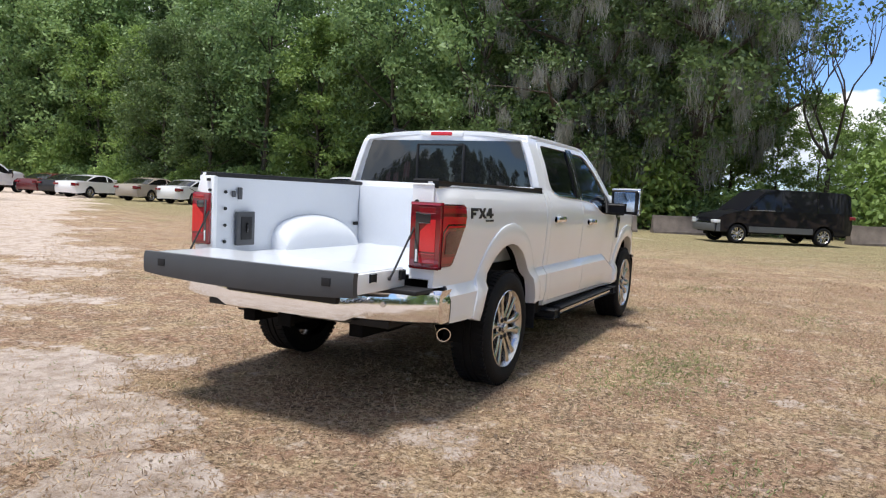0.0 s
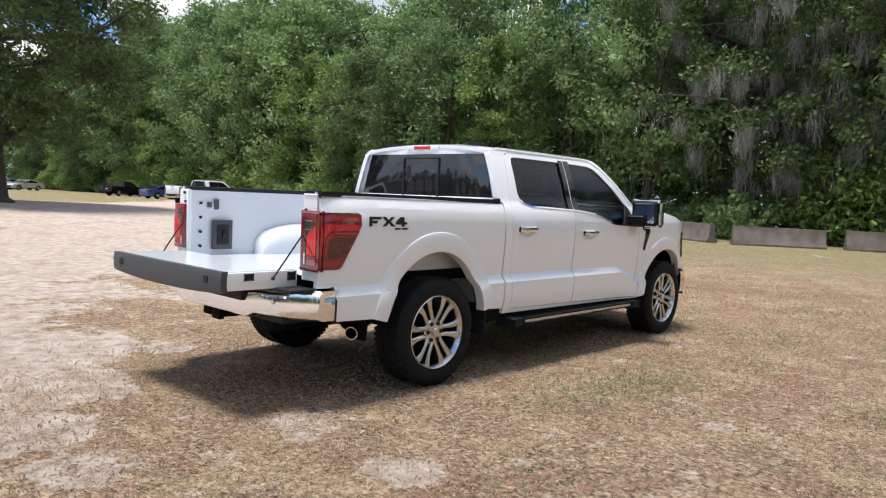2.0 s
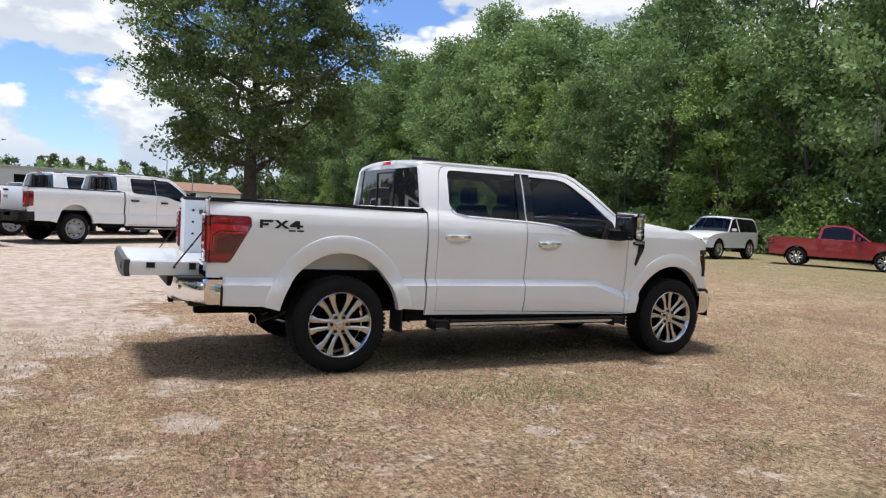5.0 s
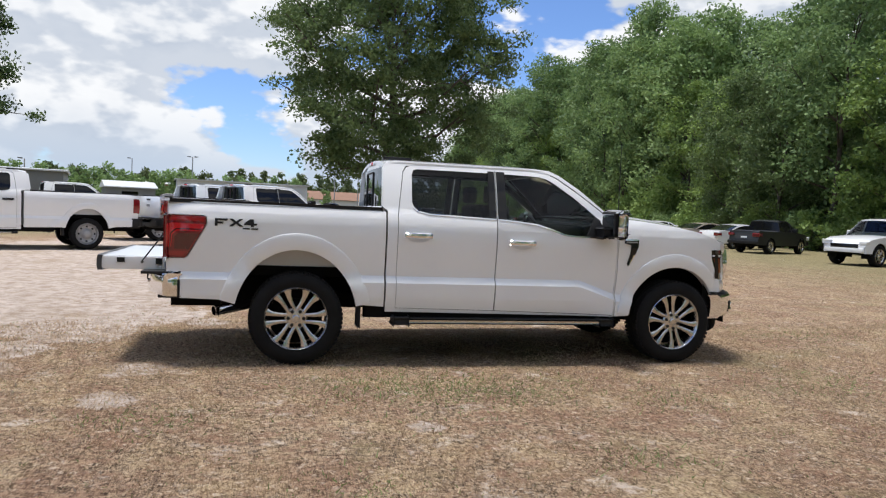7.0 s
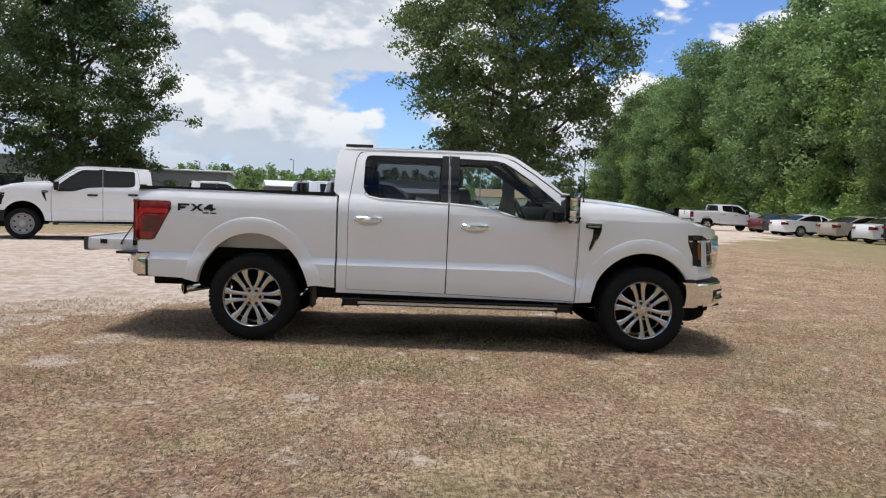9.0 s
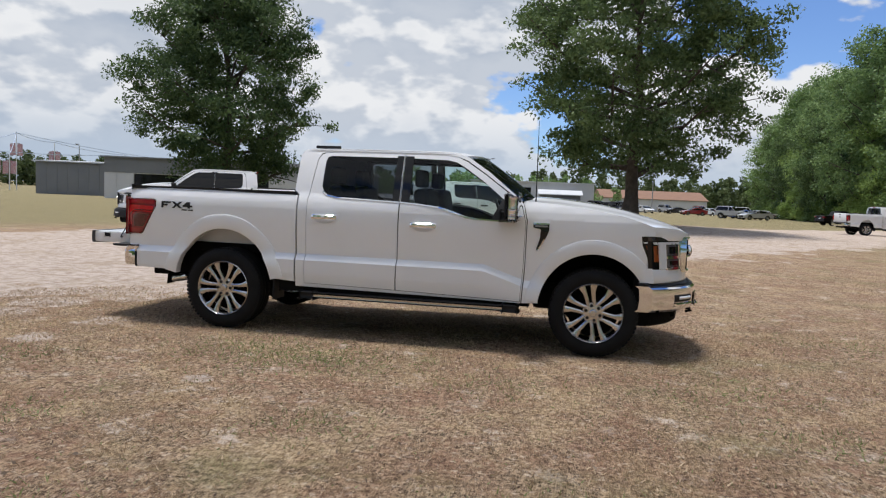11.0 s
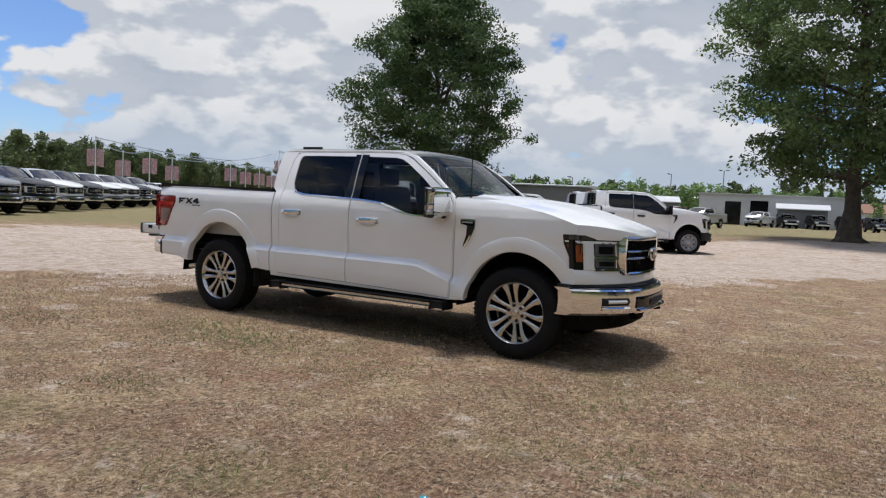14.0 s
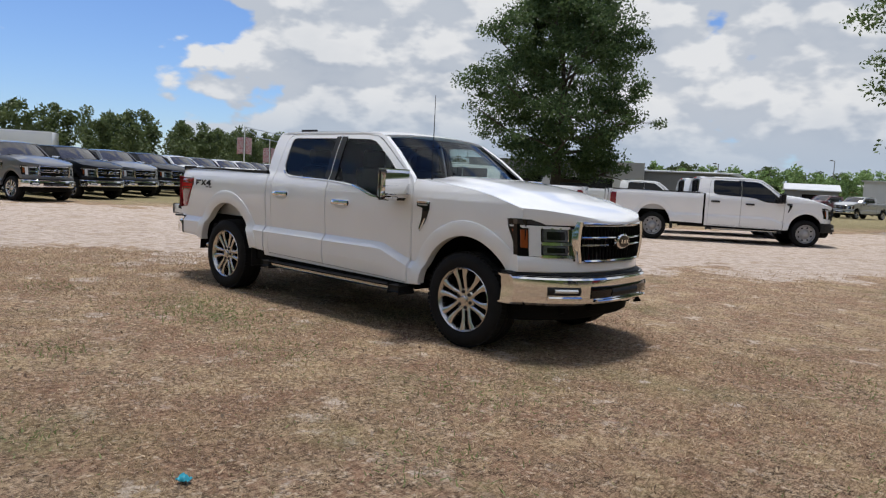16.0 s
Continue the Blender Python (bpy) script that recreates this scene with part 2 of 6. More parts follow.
# ---- the pickup truck ----
HUB = 0.40
REAR_ARCH, FRONT_ARCH = (0.0, HUB, 0.53, 0.610), (3.67, HUB, 0.505, 0.545)


def lerp(x, xs, ys):
    return float(np.interp(x, xs, ys))


def side_y(x, z):
    """Half width of the body at a place along it and a height."""
    crease = lerp(x, [2.65, 3.05], [0.795, 0.66])
    h = z - (crease - 0.795) * (1 if z < 1.0 else 0)
    y = lerp(h, [0.40, 0.48, 0.60, 0.735, 0.795, 0.95, 1.12, 1.24, 1.31, 1.36, 1.40, 1.51, 1.62, 1.73, 1.84], [0.940, 0.964, 0.988, 0.990, 0.948, 0.962, 0.972, 0.966, 0.950, 0.930, 0.908, 0.877, 0.842, 0.800, 0.752])
    if x > 3.85:
        y -= 0.10 * ((x - 3.85) / 0.42) ** 2
    if x < -0.85:
        y -= 0.03 * ((-0.85 - x) / 0.25) ** 2
    return y


# lines along which the body side is creased
FOLDS = [((0, 0, z), (0, 0, 1)) for z in (0.60, 0.735, 0.795, 1.24, 1.31, 1.36, 1.40)] + [((2.65, 0, z), (0.32, 0, 0.95)) for z in (0.735, 0.795)]


def nose_x(y):
    """Where the front of the truck stands at a distance from its middle line."""
    return 4.56 - 0.40 * (abs(y) / 0.95) ** 2.7


def front_slab(y0, y1, z0, z1, out=0.0, deep=0.06, lean=0.0, n=12, round_=0.012, taper=0.0):
    """A slab that follows the curve of the nose between two distances from the middle line. lean: how far its top goes back."""
    prof = [(z0, -round_), (z0 + round_, 0.0), (z0 * 0.5 + z1 * 0.5, 0.004), (z1 - round_, 0.0), (z1, -round_)]
    def at(u, v):
        z, o = prof[round(v * 4)]
        y = y0 + (y1 - y0) * u
        return (nose_x(y) + out + o - lean * (z - z0) / max(z1 - z0, 0.01), y, z)
    b = grid(n, 4, at)
    return thicken(b, (-deep, 0, 0))


def flare(arch, side, a0, a1, mat, parent):
    cx, cz, rx, rz = arch
    prof = [(1.0, -0.07), (1.0, 0.010), (1.02, 0.015), (1.20, 0.013), (1.235, 0.008), (1.25, -0.012)]
    def at(u, v):
        k, o = prof[round(v * 5)]
        a = radians(a0 + (a1 - a0) * u)
        x, z = cx + rx * k * math.cos(a), cz + rz * k * math.sin(a)
        return (x, side * (side_y(x, z) + o), z)
    return part("wheel_arch_flare", grid(30, 5, at), mat, parent)


def make_wheel(style, mat_rim):
    """A wheel about the y axis, its outer face at -y. Built once for each style, then copied."""
    w = thing("wheel", "", "")
    R, W = 0.405, 0.135
    tread = [(0.272, -W + 0.012), (0.300, -W - 0.004), (0.345, -W - 0.006), (0.382, -W + 0.008), (0.398, -W + 0.028), (R, -W + 0.055), (R, -0.035), (R - 0.008, -0.030), (R - 0.008, -0.022), (R, -0.018), (R, 0.018), (R - 0.008, 0.022), (R - 0.008, 0.030), (R, 0.035), (R, W - 0.055), (0.398, W - 0.028), (0.345, W), (0.284, W - 0.012)]
    b = lathe(tread, 64)
    tread_b = bmesh.new() if style == "alloy" else None
    for k in range(64 if style == "alloy" else 0):       # shoulder tread blocks
        a = 2 * math.pi * k / 64
        for s in (-1, 1):
            c = bmesh.ops.create_cube(tread_b, size=1.0)
            m = Matrix.Rotation(-a, 4, "Y") @ Matrix.Translation((R - 0.004, s * (W - 0.05), 0)) @ Matrix.Rotation(radians(12 * s), 4, "X") @ Matrix.Diagonal((0.016, 0.062, 0.026, 1))
            bmesh.ops.transform(tread_b, matrix=m, verts=c["verts"])
    tyre = part("tyre", b, RUBBER, w, "black all-terrain tyre")
    if tread_b is not None:
        part("tread", tread_b, RUBBER, tyre)["kind"] = "stuff"
    rim = part("rim", lathe([(0.274, 0.10), (0.257, 0.06), (0.250, -0.06), (0.268, -0.108), (0.277, -0.130), (0.272, -0.135), (0.262, -0.124), (0.252, -0.10)], 48), mat_rim, w)
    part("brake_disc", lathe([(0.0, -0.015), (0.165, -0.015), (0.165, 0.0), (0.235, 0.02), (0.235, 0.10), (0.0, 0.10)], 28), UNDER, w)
    if style in ("alloy", "plain"):
        joined = bmesh.new()
        for k in range(6):
            for s in (-1, 1):
                b = bmesh.new() if style == "alloy" else joined
                pr = []
                for r, ang, hw, y, dp in ((0.070, s * 0.44, 0.017, -0.100, 0.05), (0.13, s * 0.235, 0.0185, -0.108, 0.045), (0.20, s * 0.190, 0.0215, -0.115, 0.04), (0.262, s * 0.215, 0.034, -0.120, 0.03)):
                    a = 2 * math.pi * k / 6 + ang
                    d, t = Vector((math.cos(a), 0, math.sin(a))), Vector((-math.sin(a), 0, math.cos(a)))
                    c = d * r
                    pr.append([b.verts.new(p) for p in (c - t * hw + Vector((0, y + dp, 0)), c - t * hw * 0.9 + Vector((0, y + 0.006, 0)), c - t * hw * 0.35 + Vector((0, y - 0.002, 0)), c + t * hw * 0.35 + Vector((0, y - 0.002, 0)), c + t * hw * 0.9 + Vector((0, y + 0.006, 0)), c + t * hw + Vector((0, y + dp, 0)))])
                for p0, p1 in zip(pr, pr[1:]):
                    for j in range(5):
                        b.faces.new((p0[j], p0[j + 1], p1[j + 1], p1[j]))
                if style == "alloy":
                    part("spoke", b, mat_rim, rim)
        if style == "plain":
            lathe([(0.0, -0.128), (0.03, -0.127), (0.036, -0.12), (0.062, -0.108), (0.072, -0.095), (0.072, -0.03)], 16, bm=joined)
            part("spoked_centre", joined, mat_rim, rim)
            return w
        joined.free()
        part("wheel_hub", lathe([(0.030, -0.104), (0.088, -0.100), (0.100, -0.088), (0.100, -0.03)], 24), mat_rim, rim)
        part("centre_cap", lathe([(0.0, -0.126), (0.026, -0.125), (0.034, -0.118), (0.037, -0.09)], 24), mat_rim, rim)
        for k in range(6):
            a = 2 * math.pi * k / 6
            b = lathe([(0.0, -0.112), (0.013, -0.111), (0.016, -0.107), (0.017, -0.09)], 10)
            bmesh.ops.translate(b, verts=b.verts, vec=(0.068 * math.cos(a), 0, 0.068 * math.sin(a)))
            part("wheel_nut", b, PLASTIC, rim)
    else:
        part("wheel_disc", lathe([(0.252, -0.07), (0.225, -0.085), (0.19, -0.06), (0.15, -0.05), (0.115, -0.075), (0.095, -0.125), (0.06, -0.15), (0.0, -0.152)], 32), mat_rim, rim)
        joined = bmesh.new()
        for k in range(8):
            a = 2 * math.pi * k / 8
            g_ = lathe([(0.0, -0.091), (0.026, -0.0905), (0.028, -0.06)], 10)
            bmesh.ops.translate(g_, verts=g_.verts, vec=(0.195 * math.cos(a), 0.014, 0.195 * math.sin(a)))
            vs = [joined.verts.new(v.co) for v in g_.verts]
            g_.verts.index_update()
            for f_ in g_.faces:
                joined.faces.new([vs[v.index] for v in f_.verts])
            g_.free()
        part("hand_hole_ring", joined, UNDER, rim)
    return w


def put_wheel(proto, parent, x, y, z, scale=1.0):
    side = -1 if y < 0 else 1
    w = copy_thing(proto, Matrix.Translation((x, y, z)) @ Matrix.Diagonal((scale, scale, scale, 1)) @ pose(0, 0, 0, 0, 17 * (x > 1), 0 if side < 0 else 180))
    w.parent = parent
    return w


def window(outline, side, mat, parent, name="window", off=-0.012):
    return part(name, panel(outline, [], side_y, side, thick=0.006, step=0.11, off=off), mat, parent)


def badge_bars(parent, side):
    """The dark off-road badge on the bedside: F, X and 4 with a line of small bars below."""
    def strokes(poly):
        return part("badge_letter", panel(poly, [], side_y, side, thick=0.02, step=0.3, off=0.006), PLASTIC, parent, "dark grey raised badge")
    z0, z1, x = 1.190, 1.255, -0.70
    strokes([(x, z0), (x + 0.022, z0), (x + 0.022, z0 + 0.02), (x + 0.065, z0 + 0.02), (x + 0.07, z0 + 0.038), (x + 0.022, z0 + 0.038), (x + 0.022, z1 - 0.018), (x + 0.10, z1 - 0.018), (x + 0.11, z1), (x, z1)])
    x += 0.115
    strokes([(x, z0), (x + 0.03, z0), (x + 0.058, z0 + 0.024), (x + 0.085, z0), (x + 0.12, z0), (x + 0.075, z0 + 0.033), (x + 0.115, z1), (x + 0.085, z1), (x + 0.058, z1 - 0.022), (x + 0.03, z1), (x, z1), (x + 0.04, z0 + 0.033)])
    x += 0.125
    strokes([(x + 0.055, z0), (x + 0.08, z0), (x + 0.08, z0 + 0.014), (x + 0.105, z0 + 0.014), (x + 0.105, z0 + 0.03), (x + 0.08, z0 + 0.03), (x + 0.08, z1), (x + 0.045, z1), (x, z0 + 0.03), (x, z0 + 0.014), (x + 0.055, z0 + 0.014)])
    for x0, x1 in ((-0.47, -0.415), (-0.40, -0.345)):
        part("badge_bar", panel([(x0, 1.168), (x1, 1.168), (x1, 1.180), (x0, 1.180)], [], side_y, side, thick=0.02, step=0.3, off=0.004), PLASTIC, parent)


def make_pickup(name, label, BODY, wheel_proto, hero=False, chrome=True):
    """A crew-cab pickup, nose along +x, rear axle over the origin."""
    T = thing(name, label, "pickup truck")
    bright = CHROME if chrome else PLASTIC
    bed = part("bed", grid(20, 12, lambda u, v: (-1.07 + 1.77 * u, -0.775 + 1.55 * v, 0.853 + (0.008 if round(v * 12) % 2 else 0.0))), LINER, T, "white painted load bed with pressed ribs")
    rest = []
    tail_open = hero
    for side in (-1, 1):
        # load bed side, with its tail lamp
        out = [(-0.97, 0.575), (-0.512, 0.56)] + arc(*REAR_ARCH, 165, 15, 22) + [(0.512, 0.535), (0.762, 0.52), (0.762, 1.372), (0.3, 1.378), (-0.5, 1.392), (-1.072, 1.402), (-1.072, 1.275), (-0.79, 1.275), (-0.765, 1.262), (-0.762, 1.20), (-0.91, 0.925), (-0.935, 0.908), (-1.085, 0.905), (-1.085, 0.79), (-0.97, 0.79)]
        if not hero:
            out = [(x, z) for x, z in out if not (x < -0.76 and 0.906 < z < 1.274)]
            out = [p for p in out if p not in ((-1.072, 1.275), (-0.79, 1.275))]
        bs = part("bedside", panel(out, [], side_y, side, folds=FOLDS[:7]), BODY, T, "", 20)
        flare(REAR_ARCH, side, 168, 13, BODY, bs)
        inner = grid(14, 6, lambda u, v: (-1.07 + 1.78 * u, side * (0.775 + 0.012 * math.sin(v * math.pi)), 0.85 + 0.525 * v))
        part("bed_wall", thicken(inner, (0, side * 0.02, 0)), LINER, bs)
        part("rail_cap", box(-1.07, 0.73, side * 0.77, side * 0.915, 1.376, 1.408, 0.01), PLASTIC, bs, "black plastic bed rail cap")
        # square the cap to the slope of the rail
        cap = bs.children[-1].data
        for v in cap.vertices:
            v.co.z += lerp(v.co.x, [-1.07, 0.73], [0.012, -0.018])
        part("bed_end", box(-1.086, -1.05, side * 0.772, side * 0.900, 0.84, 1.384, 0.006), BODY, bs)
        def arch_top(u):
            return 0.26 * math.sin(math.pi * u) ** 0.6
        hump = grid(18, 6, lambda u, v: (0.48 * math.cos(math.pi * (1 - u)), side * (0.785 - 0.16 * math.sin(v * math.pi / 2)), 0.853 + arch_top(u) * math.cos(v * math.pi / 2) ** 0.7))
        part("wheelhouse", hump, LINER, bed)
        if hero:
            lamp = part("tail_lamp", panel([(-1.088, 0.912), (-0.94, 0.912), (-0.918, 0.93), (-0.77, 1.20), (-0.772, 1.258), (-0.792, 1.268), (-1.088, 1.268)], [], side_y, side, thick=0.08, off=0.007), REDLENS, T, "red C-shaped tail lamp with smoked inner field")
            part("upper_band", panel([(-1.088, 1.222), (-0.785, 1.222), (-0.785, 1.252), (-1.088, 1.252)], [], side_y, side, thick=0.004, off=0.0105), REDMID, lamp)
            part("light_band", panel([(-1.088, 1.00), (-1.045, 1.00), (-1.04, 1.105), (-1.0, 1.138), (-0.80, 1.138), (-0.785, 1.20), (-1.05, 1.205), (-1.088, 1.185)], [], side_y, side, thick=0.004, off=0.0115), REDBRIGHT, lamp, "bright red hooked light band")
            part("band_core", panel([(-1.06, 1.00), (-1.052, 1.00), (-1.047, 1.11), (-1.005, 1.15), (-0.80, 1.15), (-0.80, 1.16), (-1.01, 1.16), (-1.058, 1.118)], [], side_y, side, thick=0.004, off=0.0125), REDDEEP, lamp)
            part("smoked_field", panel([(-1.02, 0.985), (-0.905, 0.985), (-0.825, 1.118), (-0.99, 1.118), (-1.02, 1.09)], [], side_y, side, thick=0.004, off=0.0105), REDDEEP, lamp)
            part("lower_field", panel([(-1.088, 0.93), (-0.945, 0.93), (-0.918, 0.968), (-1.088, 0.968)], [], side_y, side, thick=0.004, off=0.0105), REDMID, lamp)
        else:
            lamp = part("tail_lamp", panel([(-1.09, 0.93), (-0.985, 0.93), (-0.985, 1.29), (-1.09, 1.29)], [], side_y, side, thick=0.05, off=0.012), REDLENS, T, "tall red tail lamp")
        yl = side_y(-1.08, 1.1)
        part("rear_lens", box(-1.108, -1.07, side * 0.79, side * (yl + 0.004), 0.914, 1.267, 0.016, 3), REDLENS, lamp)
        part("rear_band", box(-1.112, -1.10, side * 0.835, side * (yl - 0.012), 1.222, 1.252, 0.004), REDMID, lamp)
        part("rear_smoke", box(-1.112, -1.10, side * 0.835, side * (yl - 0.045), 1.165, 1.212, 0.004), SMOKE, lamp)
        hook = raw([(-1.112, side * y, z) for y, z in ((0.84, 1.00), (0.84, 1.115), (0.865, 1.14), (yl - 0.035, 1.185), (yl - 0.008, 1.185), (yl - 0.008, 1.00))], [(0, 1, 2, 3, 4, 5)])
        part("rear_hook", thicken(hook, (0.012, 0, 0)), REDBRIGHT, lamp)
        part("rear_inner", box(-1.111, -1.10, side * 0.84, side * (yl - 0.012), 0.935, 0.985, 0.004), REDMID, lamp)
        part("reverse_strip", box(-1.112, -1.10, side * 0.812, side * 0.829, 0.935, 1.22, 0.004), SMOKE, lamp)
        part("lens_marks", box(-1.1135, -1.11, side * 0.815, side * 0.826, 0.94, 1.01, 0.001), LAMPW, lamp)
        if hero and side < 0:
            badge_bars(bs, side)
        # cab side frame with door openings
        rdoor = [(0.872, 0.512), (1.794, 0.497), (1.80, 0.8), (1.802, 1.36), (1.804, 1.812), (1.0, 1.806), (0.955, 1.79), (0.925, 1.74), (0.876, 1.34)]
        fdoor = [(1.806, 0.497), (3.002, 0.468), (3.018, 0.80), (3.026, 1.20), (2.985, 1.345), (2.90, 1.435), (2.62, 1.635), (2.43, 1.757), (2.34, 1.795), (2.20, 1.81), (1.816, 1.813), (1.814, 1.36)]
        grow = lambda lp, k: [(x + (k if x > sum(p[0] for p in lp) / len(lp) else -k), z + (k if z > 1.1 else -k)) for x, z in lp]
        frame_out = [(0.778, 0.475), (3.012, 0.452), (3.032, 0.80), (3.036, 1.22), (3.0, 1.37), (2.95, 1.43), (2.66, 1.66), (2.46, 1.79), (2.36, 1.832), (2.2, 1.845), (1.4, 1.85), (0.86, 1.845), (0.77, 1.83), (0.735, 1.78), (0.725, 1.42), (0.778, 1.38)]
        both = [(0.868, 0.508), (1.8, 0.492), (3.006, 0.462), (3.022, 0.80), (3.03, 1.205), (2.99, 1.355), (2.905, 1.445), (2.62, 1.648), (2.435, 1.768), (2.34, 1.806), (2.2, 1.82), (1.0, 1.815), (0.95, 1.80), (0.918, 1.745), (0.87, 1.345)]
        part("cab_side", panel(frame_out, [both], side_y, side, thick=0.05, folds=FOLDS[:7]), BODY, T, "", 20)
        part("door_gap", panel(both, [[(0.98, 1.46), (1.15, 1.34), (1.95, 1.32), (2.25, 1.29), (2.5, 1.20), (2.88, 1.20), (2.83, 1.42), (2.28, 1.77), (1.0, 1.79)]], side_y, side, thick=0.01, off=-0.02), UNDER, T)
        rwin = [(1.0, 1.47), (1.02, 1.425), (1.06, 1.392), (1.16, 1.372), (1.735, 1.352), (1.74, 1.776), (1.06, 1.776), (1.02, 1.765), (1.004, 1.72)]
        fwin = [(1.88, 1.345), (2.0, 1.338), (2.2, 1.318), (2.32, 1.285), (2.47, 1.235), (2.56, 1.222), (2.87, 1.212), (2.885, 1.26), (2.83, 1.395), (2.60, 1.578), (2.41, 1.705), (2.33, 1.748), (2.24, 1.768), (1.885, 1.776)]
        d1 = part("rear_door", panel(rdoor, [rwin], side_y, side, folds=FOLDS[:7]), BODY, T, "", 20)
        d2 = part("front_door", panel(fdoor, [fwin], side_y, side, folds=FOLDS), BODY, T, "", 20)
        window(rwin, side, TINT if hero else GLOSSB, d1)
        window(fwin, side, CLEAR if hero else GLOSSB, d2)
        trim = [(1.02, 1.425), (1.06, 1.392), (1.16, 1.372), (1.80, 1.350), (1.80, 1.338), (1.16, 1.360), (1.052, 1.382), (1.01, 1.418)]
        part("window_trim", panel(trim, [], side_y, side, thick=0.02, off=0.006), bright, d1, "chrome window trim strip")
        trim = [(1.812, 1.350), (2.0, 1.338), (2.2, 1.318), (2.32, 1.285), (2.47, 1.235), (2.56, 1.222), (2.90, 1.212), (2.90, 1.20), (2.55, 1.21), (2.46, 1.223), (2.31, 1.273), (2.19, 1.306), (2.0, 1.326), (1.812, 1.338)]
        part("window_trim", panel(trim, [], side_y, side, thick=0.02, off=0.006), bright, d2, "chrome window trim strip")
        part("pillar_cover", panel([(1.73, 1.352), (1.799, 1.350), (1.799, 1.795), (1.735, 1.795)], [], side_y, side, thick=0.015, off=0.004), GLOSSB, d1, "gloss black pillar cover")
        part("pillar_cover", panel([(1.817, 1.350), (1.90, 1.346), (1.90, 1.795), (1.817, 1.795)], [], side_y, side, thick=0.015, off=0.004), GLOSSB, d2, "gloss black pillar cover")
        part("mirror_sail", panel([(2.70, 1.217), (2.90, 1.214), (2.85, 1.38), (2.80, 1.415)], [], side_y, side, thick=0.015, off=0.003), PLASTIC, d2)
        for d, x0, zc in ((d1, 0.935, 1.160), (d2, 1.93, 1.125)):
            cup = panel(arc(x0 + 0.125, zc - 0.015, 0.10, 0.038, 0, 360, 20)[:-1], [], side_y, side, thick=0.004, off=0.002)
            part("handle_cup", cup, LINER, d)
            yh = side_y(x0 + 0.12, zc)
            h = grid(14, 8, lambda u, v: (x0 + 0.25 * u, side * (yh + 0.018 + 0.020 * math.sin(math.pi * u) ** 0.4 + 0.012 * math.cos(2 * math.pi * v)), zc + 0.008 + 0.025 * math.sin(2 * math.pi * v)))
            part("door_handle", h, bright, d, "chrome pull handle")
        # fender and hood edge
        fen = [(3.022, 0.455), (3.175, 0.465)] + arc(*FRONT_ARCH, 172, 24, 22) + [(4.145, 0.655), (4.19, 0.72), (4.205, 0.78), (4.205, 0.828), (4.175, 0.84), (4.085, 1.05), (4.075, 1.128), (4.20, 1.132), (4.195, 1.20), (4.15, 1.226), (4.05, 1.260), (3.9, 1.303), (3.66, 1.345), (3.3, 1.385), (3.02, 1.405), (3.008, 1.37), (3.044, 1.22), (3.04, 0.80)]
        f = part("front_fender", panel(fen, [], side_y, side, folds=FOLDS), BODY, T, "", 20)
        flare(FRONT_ARCH, side, 172, 26, BODY, f)
        vent = part("fender_vent", panel([(3.10, 1.205), (3.245, 1.205), (3.245, 1.14), (3.215, 1.06), (3.145, 0.945), (3.135, 0.965), (3.165, 1.07), (3.17, 1.15), (3.10, 1.165)], [], side_y, side, thick=0.03, off=0.012), GLOSSB, f, "gloss black fender vent with bright surround")
        part("vent_bar", panel([(3.10, 1.21), (3.245, 1.21), (3.245, 1.195), (3.10, 1.195)], [], side_y, side, thick=0.02, off=0.016), bright, vent)
        part("vent_blade", panel([(3.20, 1.06), (3.213, 1.06), (3.15, 0.95), (3.142, 0.953)], [], side_y, side, thick=0.02, off=0.018), bright, vent)
        part("vent_text_bars", panel([(3.115, 1.172), (3.23, 1.172), (3.23, 1.186), (3.115, 1.186)], [], side_y, side, thick=0.01, off=0.016), STEEL, vent)
        # lamps at the nose
        def wrap(y, z, out=0.0):
            return (nose_x(y) + out, side * y, z)
        def lampgrid(y0, y1, z0, z1, out, n=8):
            return thicken(grid(n, 3, lambda u, v: wrap(y0 + (y1 - y0) * u + 0.0, z0 + (z1 - z0) * v, out - 0.05 * (z0 + (z1 - z0) * v - 0.82) * 2)), (-0.04, 0, 0))
        hl = part("headlamp", lampgrid(0.56, 0.925, 0.825, 1.125, 0.00), GLOSSB, T, "dark LED headlamp with white C-shaped running light")
        part("side_lens", panel([(4.088, 1.05), (4.078, 1.126), (4.225, 1.126), (4.225, 0.832), (4.178, 0.842)], [], side_y, side, thick=0.02, off=-0.004), GLOSSB, hl)
        part("side_marker", panel([(4.115, 1.045), (4.185, 1.045), (4.195, 0.89), (4.172, 0.90)], [], side_y, side, thick=0.004, off=0.0005), AMBER, hl)
        part("lamp_edge", panel([(4.098, 1.066), (4.094, 1.078), (4.215, 1.078), (4.215, 1.066)], [], side_y, side, thick=0.004, off=0.0005), LAMPW, hl)
        part("headlamp_brow", lampgrid(0.54, 0.93, 1.088, 1.128, 0.014), SMOKE, hl)
        part("amber_marker", lampgrid(0.872, 0.908, 0.90, 1.045, 0.010, 3), AMBER, hl)
        part("running_light", lampgrid(0.795, 0.86, 0.835, 1.062, 0.016, 3), LAMPW, hl)
        part("running_light", lampgrid(0.58, 0.90, 1.058, 1.080, 0.018, 6), LAMPW, hl)
